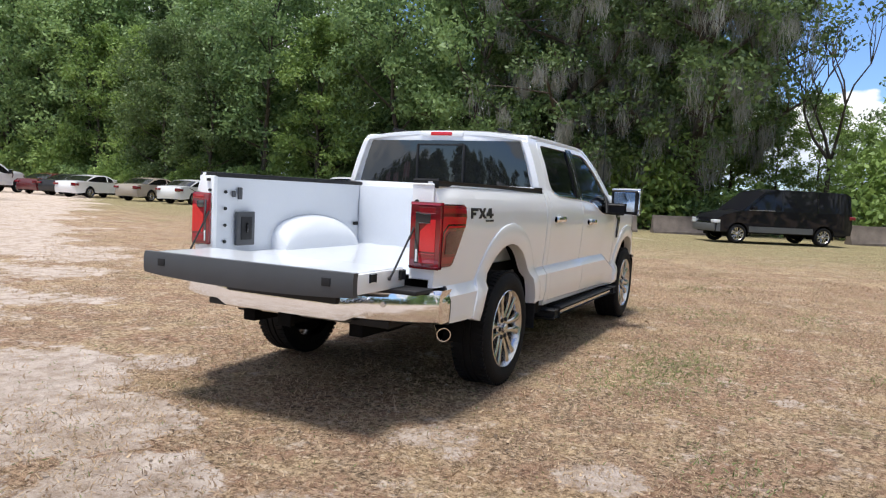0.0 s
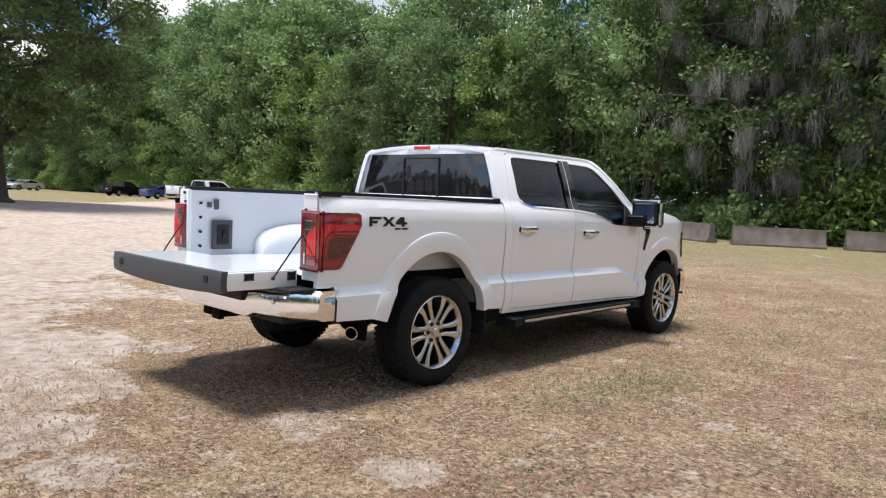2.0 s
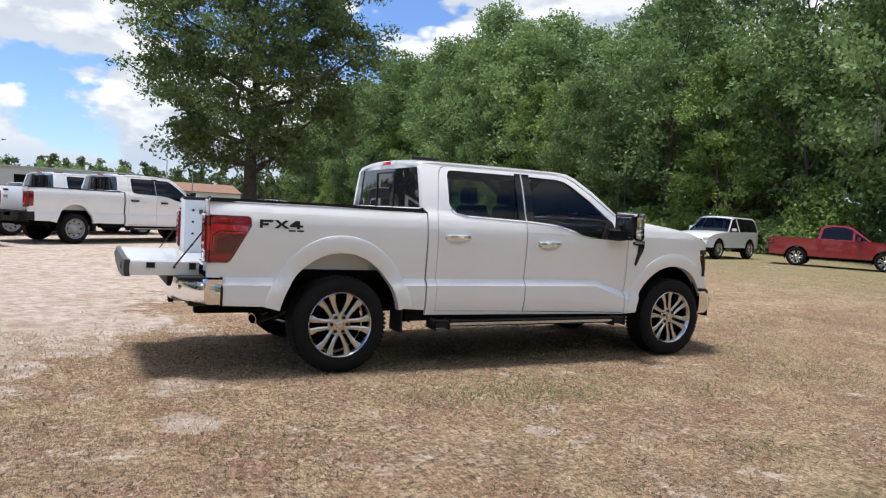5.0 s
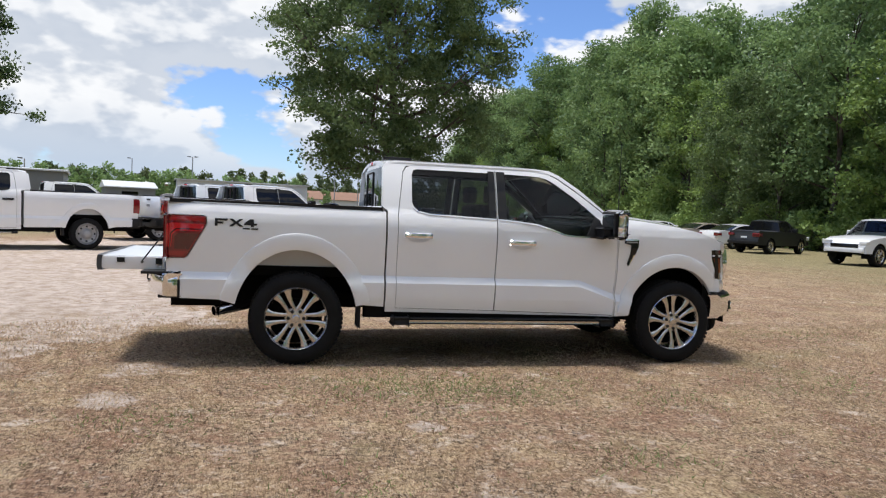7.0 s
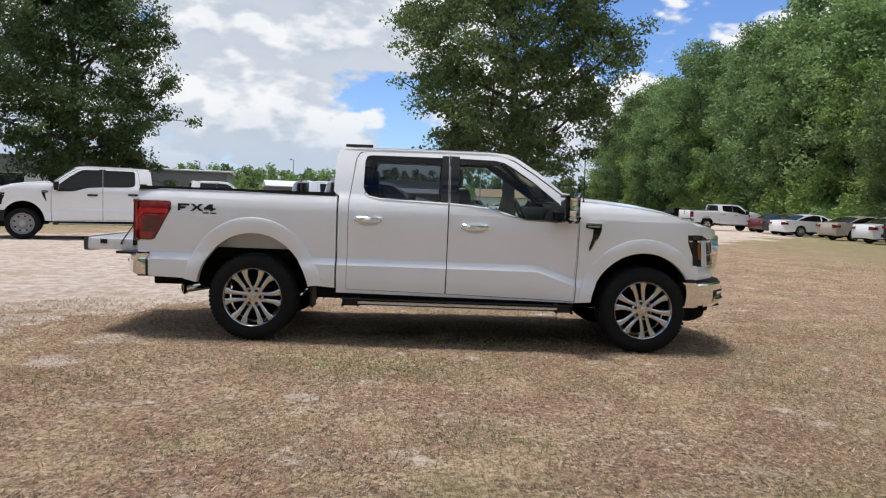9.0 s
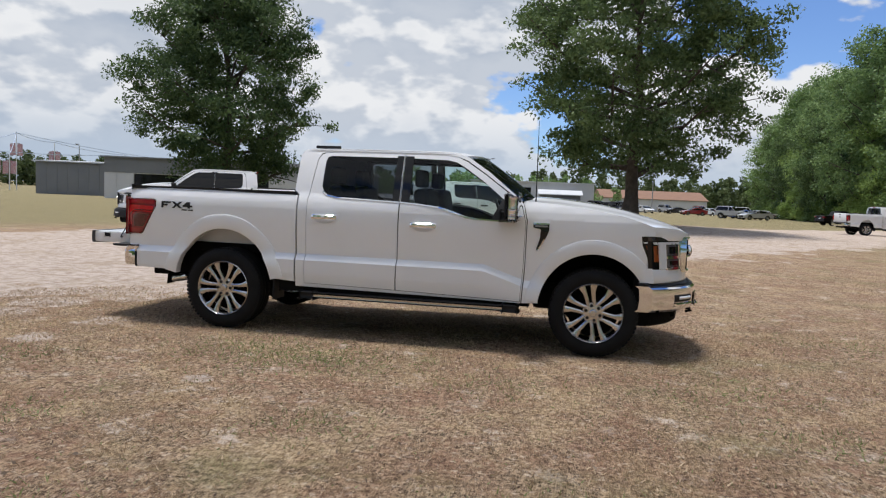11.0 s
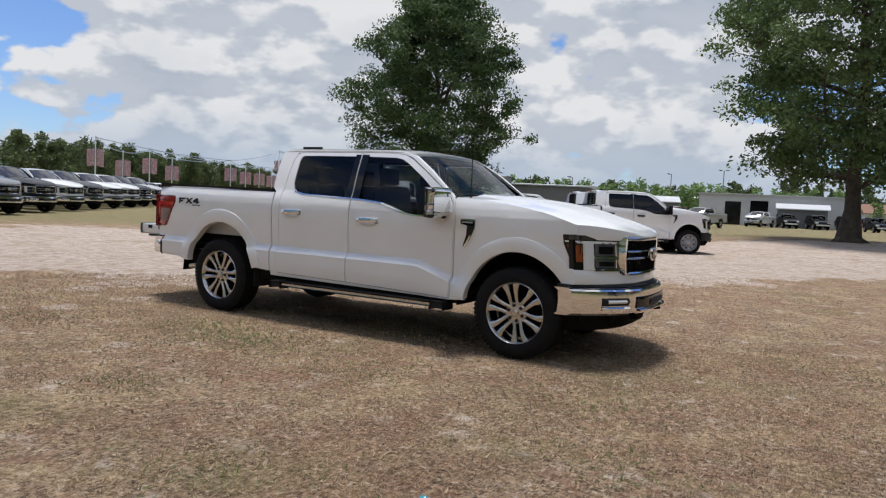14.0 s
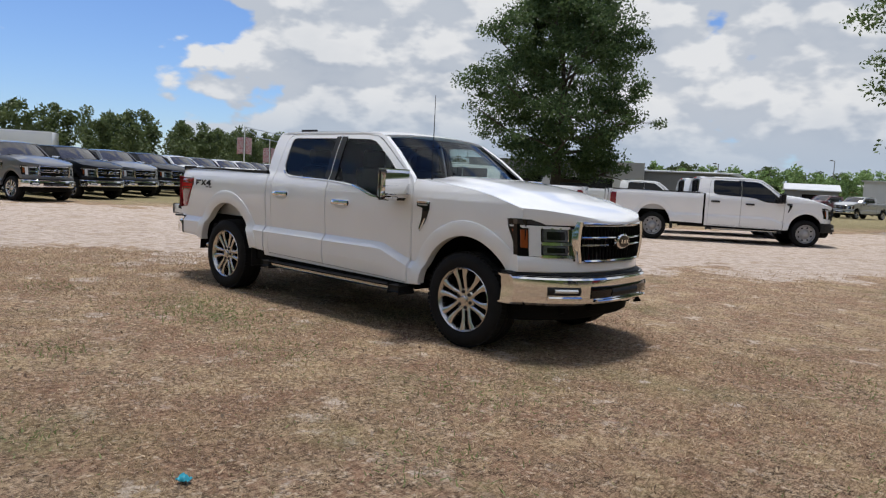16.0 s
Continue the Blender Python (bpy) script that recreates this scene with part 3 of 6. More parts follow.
        for z0, z1 in ((0.955, 1.055), (0.85, 0.925)):
            part("lamp_module", lampgrid(0.60, 0.775, z0, z1, 0.014, 3), MODULE, hl)
            part("lamp_module_frame", lampgrid(0.55, 0.79, z0 - 0.026, z0 - 0.004, 0.020, 3), bright, hl)
            part("module_edge", lampgrid(0.552, 0.60, z0, z1, 0.022, 2), bright, hl)
            part("lamp_projector", lampgrid(0.625, 0.755, z0 + 0.018, z1 - 0.018, 0.018, 3), GLOSSB, hl)
            part("lamp_module_frame", lampgrid(0.585, 0.79, z1 + 0.002, z1 + 0.012, 0.018, 3), bright, hl)
        # running board, mud flap, mirror
        rb = part("running_board", box(0.86, 2.98, side * 0.86, side * 1.02, 0.375, 0.425, 0.018, 3), PLASTIC, T, "black running board with bright edge")
        part("edge_strip", box(0.98, 2.86, side * 1.015, side * 1.028, 0.385, 0.410, 0.004), SATIN, rb)
        for x in (0.86, 2.86):
            part("end_cap", box(x - 0.01, x + 0.13, side * 0.87, side * 1.032, 0.368, 0.43, 0.02, 3), PLASTIC, rb)
        for x in (1.1, 1.9, 2.7) if hero else ():
            part("bracket", box(x, x + 0.05, side * 0.6, side * 0.9, 0.38, 0.47, 0.005), UNDER, rb)
        part("mud_flap", box(0.54, 0.56, side * 0.74, side * 0.97, 0.33, 0.56, 0.008), PLASTIC, T)
        part("sill", box(0.60, 3.08, side * 0.80, side * 0.935, 0.42, 0.53, 0.01), UNDER, T)
        mir = part("mirror_housing", box(2.852, 2.885, side * 0.985, side * 1.225, 1.228, 1.448, 0.016, 3), PLASTIC, d2, "black door mirror housing")
        part("mirror_arm", box(2.80, 2.93, side * 0.90, side * 1.10, 1.222, 1.30, 0.022, 3), PLASTIC, mir)
        part("mirror_shell", box(2.876, 2.975, side * 1.0, side * 1.222, 1.262, 1.446, 0.036, 4), bright, mir, "chrome mirror cap")
        part("shell_wrap", box(2.880, 2.962, side * 1.125, side * 1.224, 1.226, 1.33, 0.026, 3), bright, mir)
        part("mirror_glass", box(2.845, 2.856, side * 1.0, side * 1.21, 1.244, 1.434, 0.004), CHROME, mir)
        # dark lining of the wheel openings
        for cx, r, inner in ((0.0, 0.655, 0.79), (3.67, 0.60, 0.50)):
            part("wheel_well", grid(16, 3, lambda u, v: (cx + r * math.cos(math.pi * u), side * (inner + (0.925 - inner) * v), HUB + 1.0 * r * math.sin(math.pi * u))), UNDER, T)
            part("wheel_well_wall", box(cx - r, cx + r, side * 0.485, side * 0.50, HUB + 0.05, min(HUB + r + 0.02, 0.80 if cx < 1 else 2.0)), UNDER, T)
        put_wheel(wheel_proto, T, 0.0, side * 0.845, 0.403)
        put_wheel(wheel_proto, T, 3.68, side * 0.845, 0.403)
    # bed front wall, floor ribs, cab back
    part("bed_front_wall", box(0.69, 0.72, -0.78, 0.78, 0.84, 1.375, 0.01), LINER, T)
    part("cab_back", box(0.728, 0.76, -0.86, 0.86, 0.5, 1.42, 0.01), BODY, T)
    hw = lambda z: side_y(0.8, z) - 0.008
    def back(u, v, y0=-1, y1=1, z0=1.38, z1=1.838, o=0.0):
        z = z0 + (z1 - z0) * v
        y = (y0 + (y1 - y0) * u)
        return (0.742 + 0.035 * abs(y) ** 3 + 0.05 * max(0, v - 0.9) * (z1 > 1.8) - o, y * hw(z), z)
    part("cab_back_upper", thicken(grid(16, 8, back), (0.03, 0, 0)), BODY, T)
    rg = part("rear_window", thicken(grid(14, 4, lambda u, v: back(u, v, -0.91, 0.91, 1.39, 1.785, 0.010)), (0.006, 0, 0)), REARG, T, "dark tinted rear window with sliding pane")
    for y in (-0.22, 0.22):
        part("slider_frame", box(0.722, 0.735, y - 0.009, y + 0.009, 1.41, 1.75, 0.003), PLASTIC, rg)
    part("slider_frame", box(0.722, 0.735, -0.22, 0.22, 1.742, 1.755, 0.003), PLASTIC, rg)
    # roof, windshield, hood
    def roof(u, v):
        x, y = 0.745 + (2.42 - 0.745) * u, (2 * v - 1)
        z = 1.832 + 0.055 * (1 - abs(y) ** 2.6) - 0.05 * max(0, (u - 0.8) / 0.2) ** 2 * (0.4 + 0.6 * (1 - abs(y) ** 2)) - 0.02 * max(0, (0.12 - u) / 0.12) ** 2
        return (x + 0.10 * max(0, u - 0.8) / 0.2 * (1 - abs(y) ** 2), y * (0.762 - 0.02 * max(0, u - 0.85)), z)
    rf = part("roof", thicken(grid(24, 20, roof), (0, 0, -0.03)), BODY, T)
    for y in (-0.5, 0.5):
        part("roof_fin", box(0.78, 1.05, y - 0.012, y + 0.012, 1.865, 1.895, 0.008), PLASTIC, rf)
    br = part("brake_light", box(0.735, 0.80, -0.20, 0.20, 1.822, 1.862, 0.008), BODY, rf)
    part("brake_lens", box(0.728, 0.74, -0.10, 0.10, 1.826, 1.858, 0.004), REDBRIGHT, br, "red high brake lamp")
    def shield(u, v):
        y = 2 * u - 1
        x = lerp(v, [0, 1], [3.07 - 0.17 * abs(y) ** 2.2, 2.50 - 0.10 * abs(y) ** 2])
        z = lerp(v, [0, 1], [1.395 + 0.02 * (1 - abs(y)), 1.845 - 0.04 * abs(y) ** 2])
        return (x + 0.02 * math.sin(math.pi * v), y * lerp(v, [0, 1], [0.885, 0.745]), z)
    part("windshield", thicken(grid(18, 8, shield), (-0.008, 0, -0.004)), CLEAR if hero else SMOKE, T, "clear laminated windshield")
    part("cowl", thicken(grid(12, 2, lambda u, v: (3.04 + 0.14 * v - 0.17 * abs(2 * u - 1) ** 2.2, (2 * u - 1) * 0.88, 1.392 + 0.012 * v)), (0, 0, -0.02)), PLASTIC, T)
    for y0 in (-0.62, 0.12):
        part("wiper", tube([(3.12 - 0.05 * abs(y0), y0 + 0.62, 1.412), (3.09, y0 + 0.3, 1.425), (3.0, y0 - 0.02, 1.435)], 0.009, 6), PLASTIC, T)
    def hood(u, v):
        lip = max(0.0, (u - 0.92) / 0.08)
        u = min(1.0, u / 0.92)
        y = 2 * v - 1
        front = 4.585 - 0.40 * abs(y) ** 2.7
        x = (3.10 - 0.10 * abs(y) ** 2) * (1 - u) + front * u
        zs = lerp(x, [2.95, 3.3, 3.66, 3.95, 4.12, 4.3, 4.45, 4.54, 4.60], [1.402, 1.388, 1.352, 1.305, 1.262, 1.225, 1.185, 1.15, 1.118])
        dome = 0.042 * (1 - abs(y) ** 2) + 0.018 / (1 + math.exp((abs(y) - 0.62) * 40))
        zt = zs + dome * (1 - 0.8 * u ** 4) - 0.03 * abs(y) ** 6 * u
        half = lerp(x, [3.0, 3.3, 3.66, 3.9, 4.05, 4.2, 4.6], [0.893, 0.902, 0.918, 0.926, 0.920, 0.892, 0.892])
        return (x + 0.012 * lip ** 0.5, y * half, zt + (1.125 - zt) * lip)
    part("hood", thicken(grid(26, 28, hood), (-0.01, 0, -0.035)), BODY, T, "white hood with raised centre")
    # nose
    part("nose_core", thicken(grid(14, 4, lambda u, v: (nose_x(0.90 * (2 * u - 1)) - 0.09, 0.90 * (2 * u - 1), 0.55 + 0.60 * v)), (-0.1, 0, 0)), UNDER, T)
    part("nose_panel", front_slab(-0.93, 0.93, 0.705, 0.84, 0.022, 0.12, 0.02, 20), BODY, T)
    g = part("grille", front_slab(-0.55, 0.55, 0.79, 1.12, 0.012, 0.05, 0.03, 14), GLOSSB, T, "black mesh grille with chrome surround and bars")
    for i in range(20 if hero else 0):
        y = -0.475 + i * 0.05
        part("grille_slat", box(nose_x(y) + 0.008, nose_x(y) + 0.022, y - 0.004, y + 0.004, 0.815, 1.095), UNDER, g)
    for z0, z1, y1 in ((1.095, 1.125, 0.50), (0.985, 1.003, 0.50), (0.925, 0.943, 0.50), (0.787, 0.812, 0.46)):
        part("grille_bar", front_slab(-y1, y1, z0, z1, 0.038, 0.05, 0.0, 14), bright, g)
    for side in (-1, 1):
        ed = thicken(grid(3, 8, lambda u, v: (nose_x(0.5) + 0.03, side * (0.505 + 0.045 * u + 0.02 * math.sin(math.pi * v) - 0.05 * max(0, 0.4 - v)), 0.79 + 0.335 * v)), (-0.08, 0, 0))
        part("grille_end", ed, bright, g)
    em = part("emblem", lathe([(0.0, -0.012), (0.07, -0.010), (0.082, 0.0), (0.082, 0.02)], 28), CHROME, g, "bright oval emblem")
    em.matrix_basis = Matrix.Translation((nose_x(0) + 0.062, 0, 0.965)) @ pose(0, 0, 0, 0, 0, 90) @ Matrix.Diagonal((1.35, 1, 0.78, 1))
    ei = part("emblem_field", lathe([(0.0, -0.016), (0.062, -0.014), (0.066, -0.008)], 24), GLOSSB, em)
    for i, w in enumerate((0.018, 0.022, 0.018)):
        part("emblem_bar", box(-0.045 + i * 0.034, -0.045 + i * 0.034 + w, -0.019, -0.012, -0.02, 0.02), CHROME, em)
    def bumper_x(y):
        return 4.66 - 0.46 * (abs(y) / 0.97) ** 3.0
    def bslab(y0, y1, z0, z1, out, deep, mat, nm, par, label="", n=16):
        prof = [(z0, -0.03), (z0 + 0.02, 0.0), ((z0 + z1) / 2, 0.01), (z1 - 0.025, 0.0), (z1, -0.035)]
        b = grid(n, 4, lambda u, v: (bumper_x(y0 + (y1 - y0) * u) + out + prof[round(v * 4)][1], y0 + (y1 - y0) * u, prof[round(v * 4)][0]))
        return part(nm, thicken(b, (-deep, 0, 0)), mat, par, label)
    bf = bslab(-0.975, 0.975, 0.445, 0.680, 0.0, 0.12, bright, "front_bumper", T, "chrome front bumper", 28)
    part("bumper_top", thicken(grid(20, 1, lambda u, v: (bumper_x(1.94 * u - 0.97) - 0.14 + 0.12 * v, 1.94 * u - 0.97, 0.690 - 0.012 * v)), (0, 0, -0.02)), PLASTIC, bf)
    bslab(-0.965, 0.965, 0.67, 0.708, -0.06, 0.06, PLASTIC, "filler_strip", bf, "black strip above the bumper", 24)
    bslab(-0.47, 0.47, 0.49, 0.625, 0.012, 0.04, GLOSSB, "air_intake", bf)
    bslab(-0.42, 0.42, 0.475, 0.50, 0.03, 0.04, bright, "skid_bar", bf)
    bslab(-0.22, 0.22, 0.50, 0.60, 0.02, 0.03, PLASTIC, "plate_holder", bf)
    bslab(-0.86, 0.86, 0.30, 0.46, -0.16, 0.10, UNDER, "air_dam", bf, "black plastic air dam", 20)
    for s in (-1, 1):
        fg = bslab(s * 0.57, s * 0.80, 0.515, 0.62, 0.012, 0.03, PLASTIC, "fog_lamp", bf, "", 4)
        bslab(s * 0.60, s * 0.76, 0.535, 0.605, 0.02, 0.03, LAMPW, "fog_lens", fg, "", 4)
        bslab(s * 0.57, s * 0.80, 0.503, 0.518, 0.022, 0.03, bright, "fog_trim", fg, "", 4)
        part("tow_hook", tube([(4.50, s * 0.42, 0.44), (4.60, s * 0.42, 0.435), (4.62, s * 0.42, 0.42), (4.56, s * 0.42, 0.405)], 0.014, 6), UNDER, bf)
    # rear bumper
    def rb_x(y):
        return -1.30 + 0.20 * (abs(y) / 0.98) ** 4
    prof = [(0.585, 0.03), (0.60, 0.0), (0.68, -0.005), (0.755, 0.008), (0.778, 0.035)]
    rbp = part("rear_bumper", thicken(grid(30, 4, lambda u, v: (rb_x(1.96 * u - 0.98) + prof[round(v * 4)][1], 1.96 * u - 0.98, prof[round(v * 4)][0] - (0.03 if abs(1.96 * u - 0.98) < 0.5 else 0.0))), (0.12, 0, 0)), bright, T, "chrome rear step bumper")
    for s in (-1, 1):
        part("bumper_corner", panel([(-1.11, 0.60), (-0.985, 0.588), (-0.985, 0.765), (-1.11, 0.775)], [], side_y, s, thick=0.06, off=0.012), bright, rbp)
        part("bumper_seal", panel([(-0.985, 0.57), (-0.965, 0.57), (-0.965, 0.795), (-0.985, 0.795)], [], side_y, s, thick=0.05, off=0.006), PLASTIC, rbp)
        part("parking_sensor", tube([(rb_x(0.7) - 0.012, s * 0.70, 0.69), (rb_x(0.7) + 0.02, s * 0.70, 0.69)], 0.016, 12), SATIN, rbp)
    part("step_pad", box(-1.285, -1.08, -0.93, 0.93, 0.765, 0.79, 0.008), PLASTIC, rbp, "black step pad")
    part("centre_panel", box(-1.315, -1.20, -0.42, 0.42, 0.665, 0.745, 0.01), PLASTIC, rbp)
    part("lower_valance", box(-1.18, -0.95, -0.70, 0.70, 0.535, 0.60, 0.01), PLASTIC, rbp)
    hitch = part("hitch_receiver", box(-1.24, -0.9, -0.04, 0.04, 0.49, 0.57, 0.006), UNDER, T)
    for v0 in (0,):
        part("hitch_tube", box(-1.26, -1.22, -0.052, 0.052, 0.478, 0.582, 0.006), UNDER, hitch)
    # tailgate
    if tail_open:
        def tg(u, v):
            y = (2 * v - 1) * 0.757
            return (-1.115 - 0.545 * u, y, 0.893 + 0.012 * u)
        gate = part("tailgate", box(-1.64, -1.115, -0.757, 0.757, 0.785, 0.895, 0.008), BODY, T, "lowered white tailgate with dark grey edge")
        part("tailgate_cap", thicken(grid(20, 4, lambda u, v: (-1.672 + 0.008 * abs(2 * v - 1) ** 4 + 0.012 * abs(2 * u - 1) ** 8, (2 * u - 1) * 0.762, 0.904 - (0.128 + 0.026 * (1 - (2 * u - 1) ** 2)) * v)), (0.04, 0, 0)), DARKP, gate, "dark grey textured tailgate edge")
        part("tailgate_lining", thicken(grid(18, 16, lambda u, v: (-1.64 + 0.52 * u, (2 * v - 1) * 0.735, 0.899 + (0.003 if round(v * 16) % 2 and 0 < round(u * 18) < 18 else 0.0))), (0, 0, -0.01)), LINER, gate, "ribbed white tailgate lining")
        for y in (-0.6, 0.6):
            part("step_handle", box(-1.675, -1.655, y - 0.028, y + 0.028, 0.825, 0.87, 0.004), PLASTIC, gate)
        for s in (-1, 1):
            part("latch", box(-1.50, -1.44, s * 0.752, s * 0.764, 0.845, 0.885, 0.004), PLASTIC, gate)
            part("hinge", box(-1.19, -1.14, s * 0.752, s * 0.772, 0.835, 0.885, 0.004), PLASTIC, gate)
            part("hinge_bolt", tube([(-1.30, s * 0.75, 0.85), (-1.30, s * 0.768, 0.85)], 0.012, 8), GALV, gate)
            cab = part("support_cable", tube([(-1.30, s * 0.772, 0.86), (-1.075, s * 0.80, 1.175)], 0.006, 6), PLASTIC, T, "black tailgate support cable")
            part("cable_end", box(-1.088, -1.055, s * 0.785, s * 0.815, 1.15, 1.20, 0.006), GALV, cab)
            part("striker", tube([(-1.08, s * 0.80, 1.285), (-1.10, s * 0.80, 1.285)], 0.010, 8), PLASTIC, T)
            if s > 0:
                part("bumper_stop", box(-1.098, -1.08, s * 0.80, s * 0.83, 1.345, 1.365, 0.005), PLASTIC, T)
            part("cleat", box(0.60, 0.66, s * 0.755, s * 0.775, 1.02, 1.05, 0.006), PLASTIC, T)
        part("storage_lid", box(-0.88, -0.70, 0.745, 0.772, 0.90, 1.14, 0.008), DARKP, bed, "dark grey storage lid in the bed wall")
        lid = bed.children[-1]
        part("lid_recess", box(-0.845, -0.735, 0.738, 0.748, 0.94, 1.105, 0.006), PLASTIC, lid)
        part("lid_latch", box(-0.80, -0.78, 0.728, 0.742, 0.99, 1.06, 0.006), GLOSSB, lid)
        for x0, x1, z0, z1 in ((-0.86, -0.82, 1.225, 1.31), (-0.92, -0.885, 1.24, 1.285)):
            part("wall_slot", box(x0, x1, 0.758, 0.772, z0, z1, 0.006), DARKP, bed)
        for i in range(4):
            part("wall_plug", tube([(-0.975, 0.765, 0.93 + i * 0.115), (-0.975, 0.776, 0.93 + i * 0.115)], 0.012, 8), PLASTIC, bed)
        part("tie_down", box(0.22, 0.34, -0.776, -0.758, 0.93, 0.99, 0.02), DARKP, bed)
        part("front_plug", box(0.682, 0.692, -0.30, -0.18, 0.905, 0.965, 0.01), PLASTIC, bed)
    else:
        gate = part("tailgate", box(-1.125, -1.05, -0.765, 0.765, 0.80, 1.385, 0.012), BODY, T, "closed white tailgate")
        part("gate_handle", box(-1.135, -1.12, -0.12, 0.12, 1.27, 1.32, 0.01), PLASTIC, gate)
        part("gate_emblem", box(-1.135, -1.122, -0.09, 0.09, 1.10, 1.17, 0.02), STEEL, gate)
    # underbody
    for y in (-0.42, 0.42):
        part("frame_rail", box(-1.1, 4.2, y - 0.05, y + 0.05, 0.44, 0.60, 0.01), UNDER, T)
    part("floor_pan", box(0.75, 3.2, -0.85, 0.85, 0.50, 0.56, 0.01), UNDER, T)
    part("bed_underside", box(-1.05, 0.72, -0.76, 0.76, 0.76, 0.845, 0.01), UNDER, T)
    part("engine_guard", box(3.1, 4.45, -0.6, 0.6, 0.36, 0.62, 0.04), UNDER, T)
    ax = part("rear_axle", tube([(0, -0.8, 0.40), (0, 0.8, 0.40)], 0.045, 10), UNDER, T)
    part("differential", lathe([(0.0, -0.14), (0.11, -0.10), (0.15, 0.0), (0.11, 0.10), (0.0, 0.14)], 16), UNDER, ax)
    bpy.data.objects[ax.children[0].name].location = (0, 0, 0.40)
    if not hero:
        return T
    part("fuel_tank", box(0.9, 2.3, 0.1, 0.75, 0.34, 0.52, 0.04), UNDER, T)
    part("transmission", box(1.6, 3.2, -0.2, 0.2, 0.34, 0.55, 0.05), UNDER, T)
    part("spare_wheel", tube([(-0.62, 0.0, 0.52), (-0.62, 0.0, 0.70)], 0.36, 20), RUBBER, T)
    ex = part("exhaust_pipe", tube([(0.9, -0.50, 0.46), (0.3, -0.55, 0.60), (-0.15, -0.60, 0.60), (-0.45, -0.70, 0.50), (-0.60, -0.76, 0.465)], 0.034, 10), UNDER, T)
    tip = lathe([(0.040, 0.0), (0.046, 0.0), (0.046, 0.36), (0.040, 0.36), (0.040, 0.0)], 20)
    bmesh.ops.transform(tip, matrix=Matrix.Translation((-0.70, -0.82, 0.445)) @ pose(0, 0, 0, 7, 0, -58), verts=tip.verts)
    part("exhaust_tip", tip, CHROME, ex, "polished exhaust tip")
    # cabin
    for y in (-0.40, 0.40):
        for x, nm in ((2.05, "front_seat"), (1.15, "rear_seat")):
            st = part(nm, box(x, x + 0.5, y - 0.26, y + 0.26, 0.75, 1.0, 0.06, 3), SEAT, T)
            b = box(x - 0.10, x + 0.06, y - 0.25, y + 0.25, 0.95, 1.50, 0.06, 3)
            bmesh.ops.transform(b, matrix=Matrix.Translation((x, 0, 0.95)) @ pose(0, 0, 0, 0, -10, 0) @ Matrix.Translation((-x, 0, -0.95)), verts=b.verts)
            part("seat_back", b, SEAT, st)
            part("head_restraint", box(x - 0.20, x - 0.10, y - 0.13, y + 0.13, 1.50, 1.68, 0.04, 3), SEAT, st)
    part("dashboard", box(2.72, 3.05, -0.80, 0.80, 1.02, 1.34, 0.05, 3), SEAT, T)
    part("headliner", box(0.8, 2.4, -0.70, 0.70, 1.80, 1.815, 0.003), SEAT, T)
    part("cabin_floor", box(0.78, 3.0, -0.86, 0.86, 0.56, 0.76, 0.01), SEAT, T)
    sw = bmesh.new()
    tube([(0.185 * math.cos(a) , 0, 0.185 * math.sin(a)) for a in (2 * math.pi * k / 24 for k in range(25))], 0.016, 6, bm=sw, caps=False)
    box(-0.17, 0.17, -0.01, 0.015, -0.03, 0.03, bm=sw)
    bmesh.ops.transform(sw, matrix=Matrix.Translation((2.66, 0.40, 1.24)) @ pose(0, 0, 0, -25, 0, 90), verts=sw.verts)
    part("steering_wheel", sw, PLASTIC, T)
    part("antenna", tube([(3.10, -0.80, 1.395), (3.10, -0.80, 1.43), (3.095, -0.80, 2.16)], [0.011, 0.006, 0.0022], 6), PLASTIC, T, "thin black mast antenna")
    return T


ALLOY = make_wheel("alloy", SATIN)
hero = make_pickup("pickup_truck", "white crew-cab pickup with lowered tailgate parked on dry grass", WHITE, ALLOY, hero=True)

# ---- ground ----


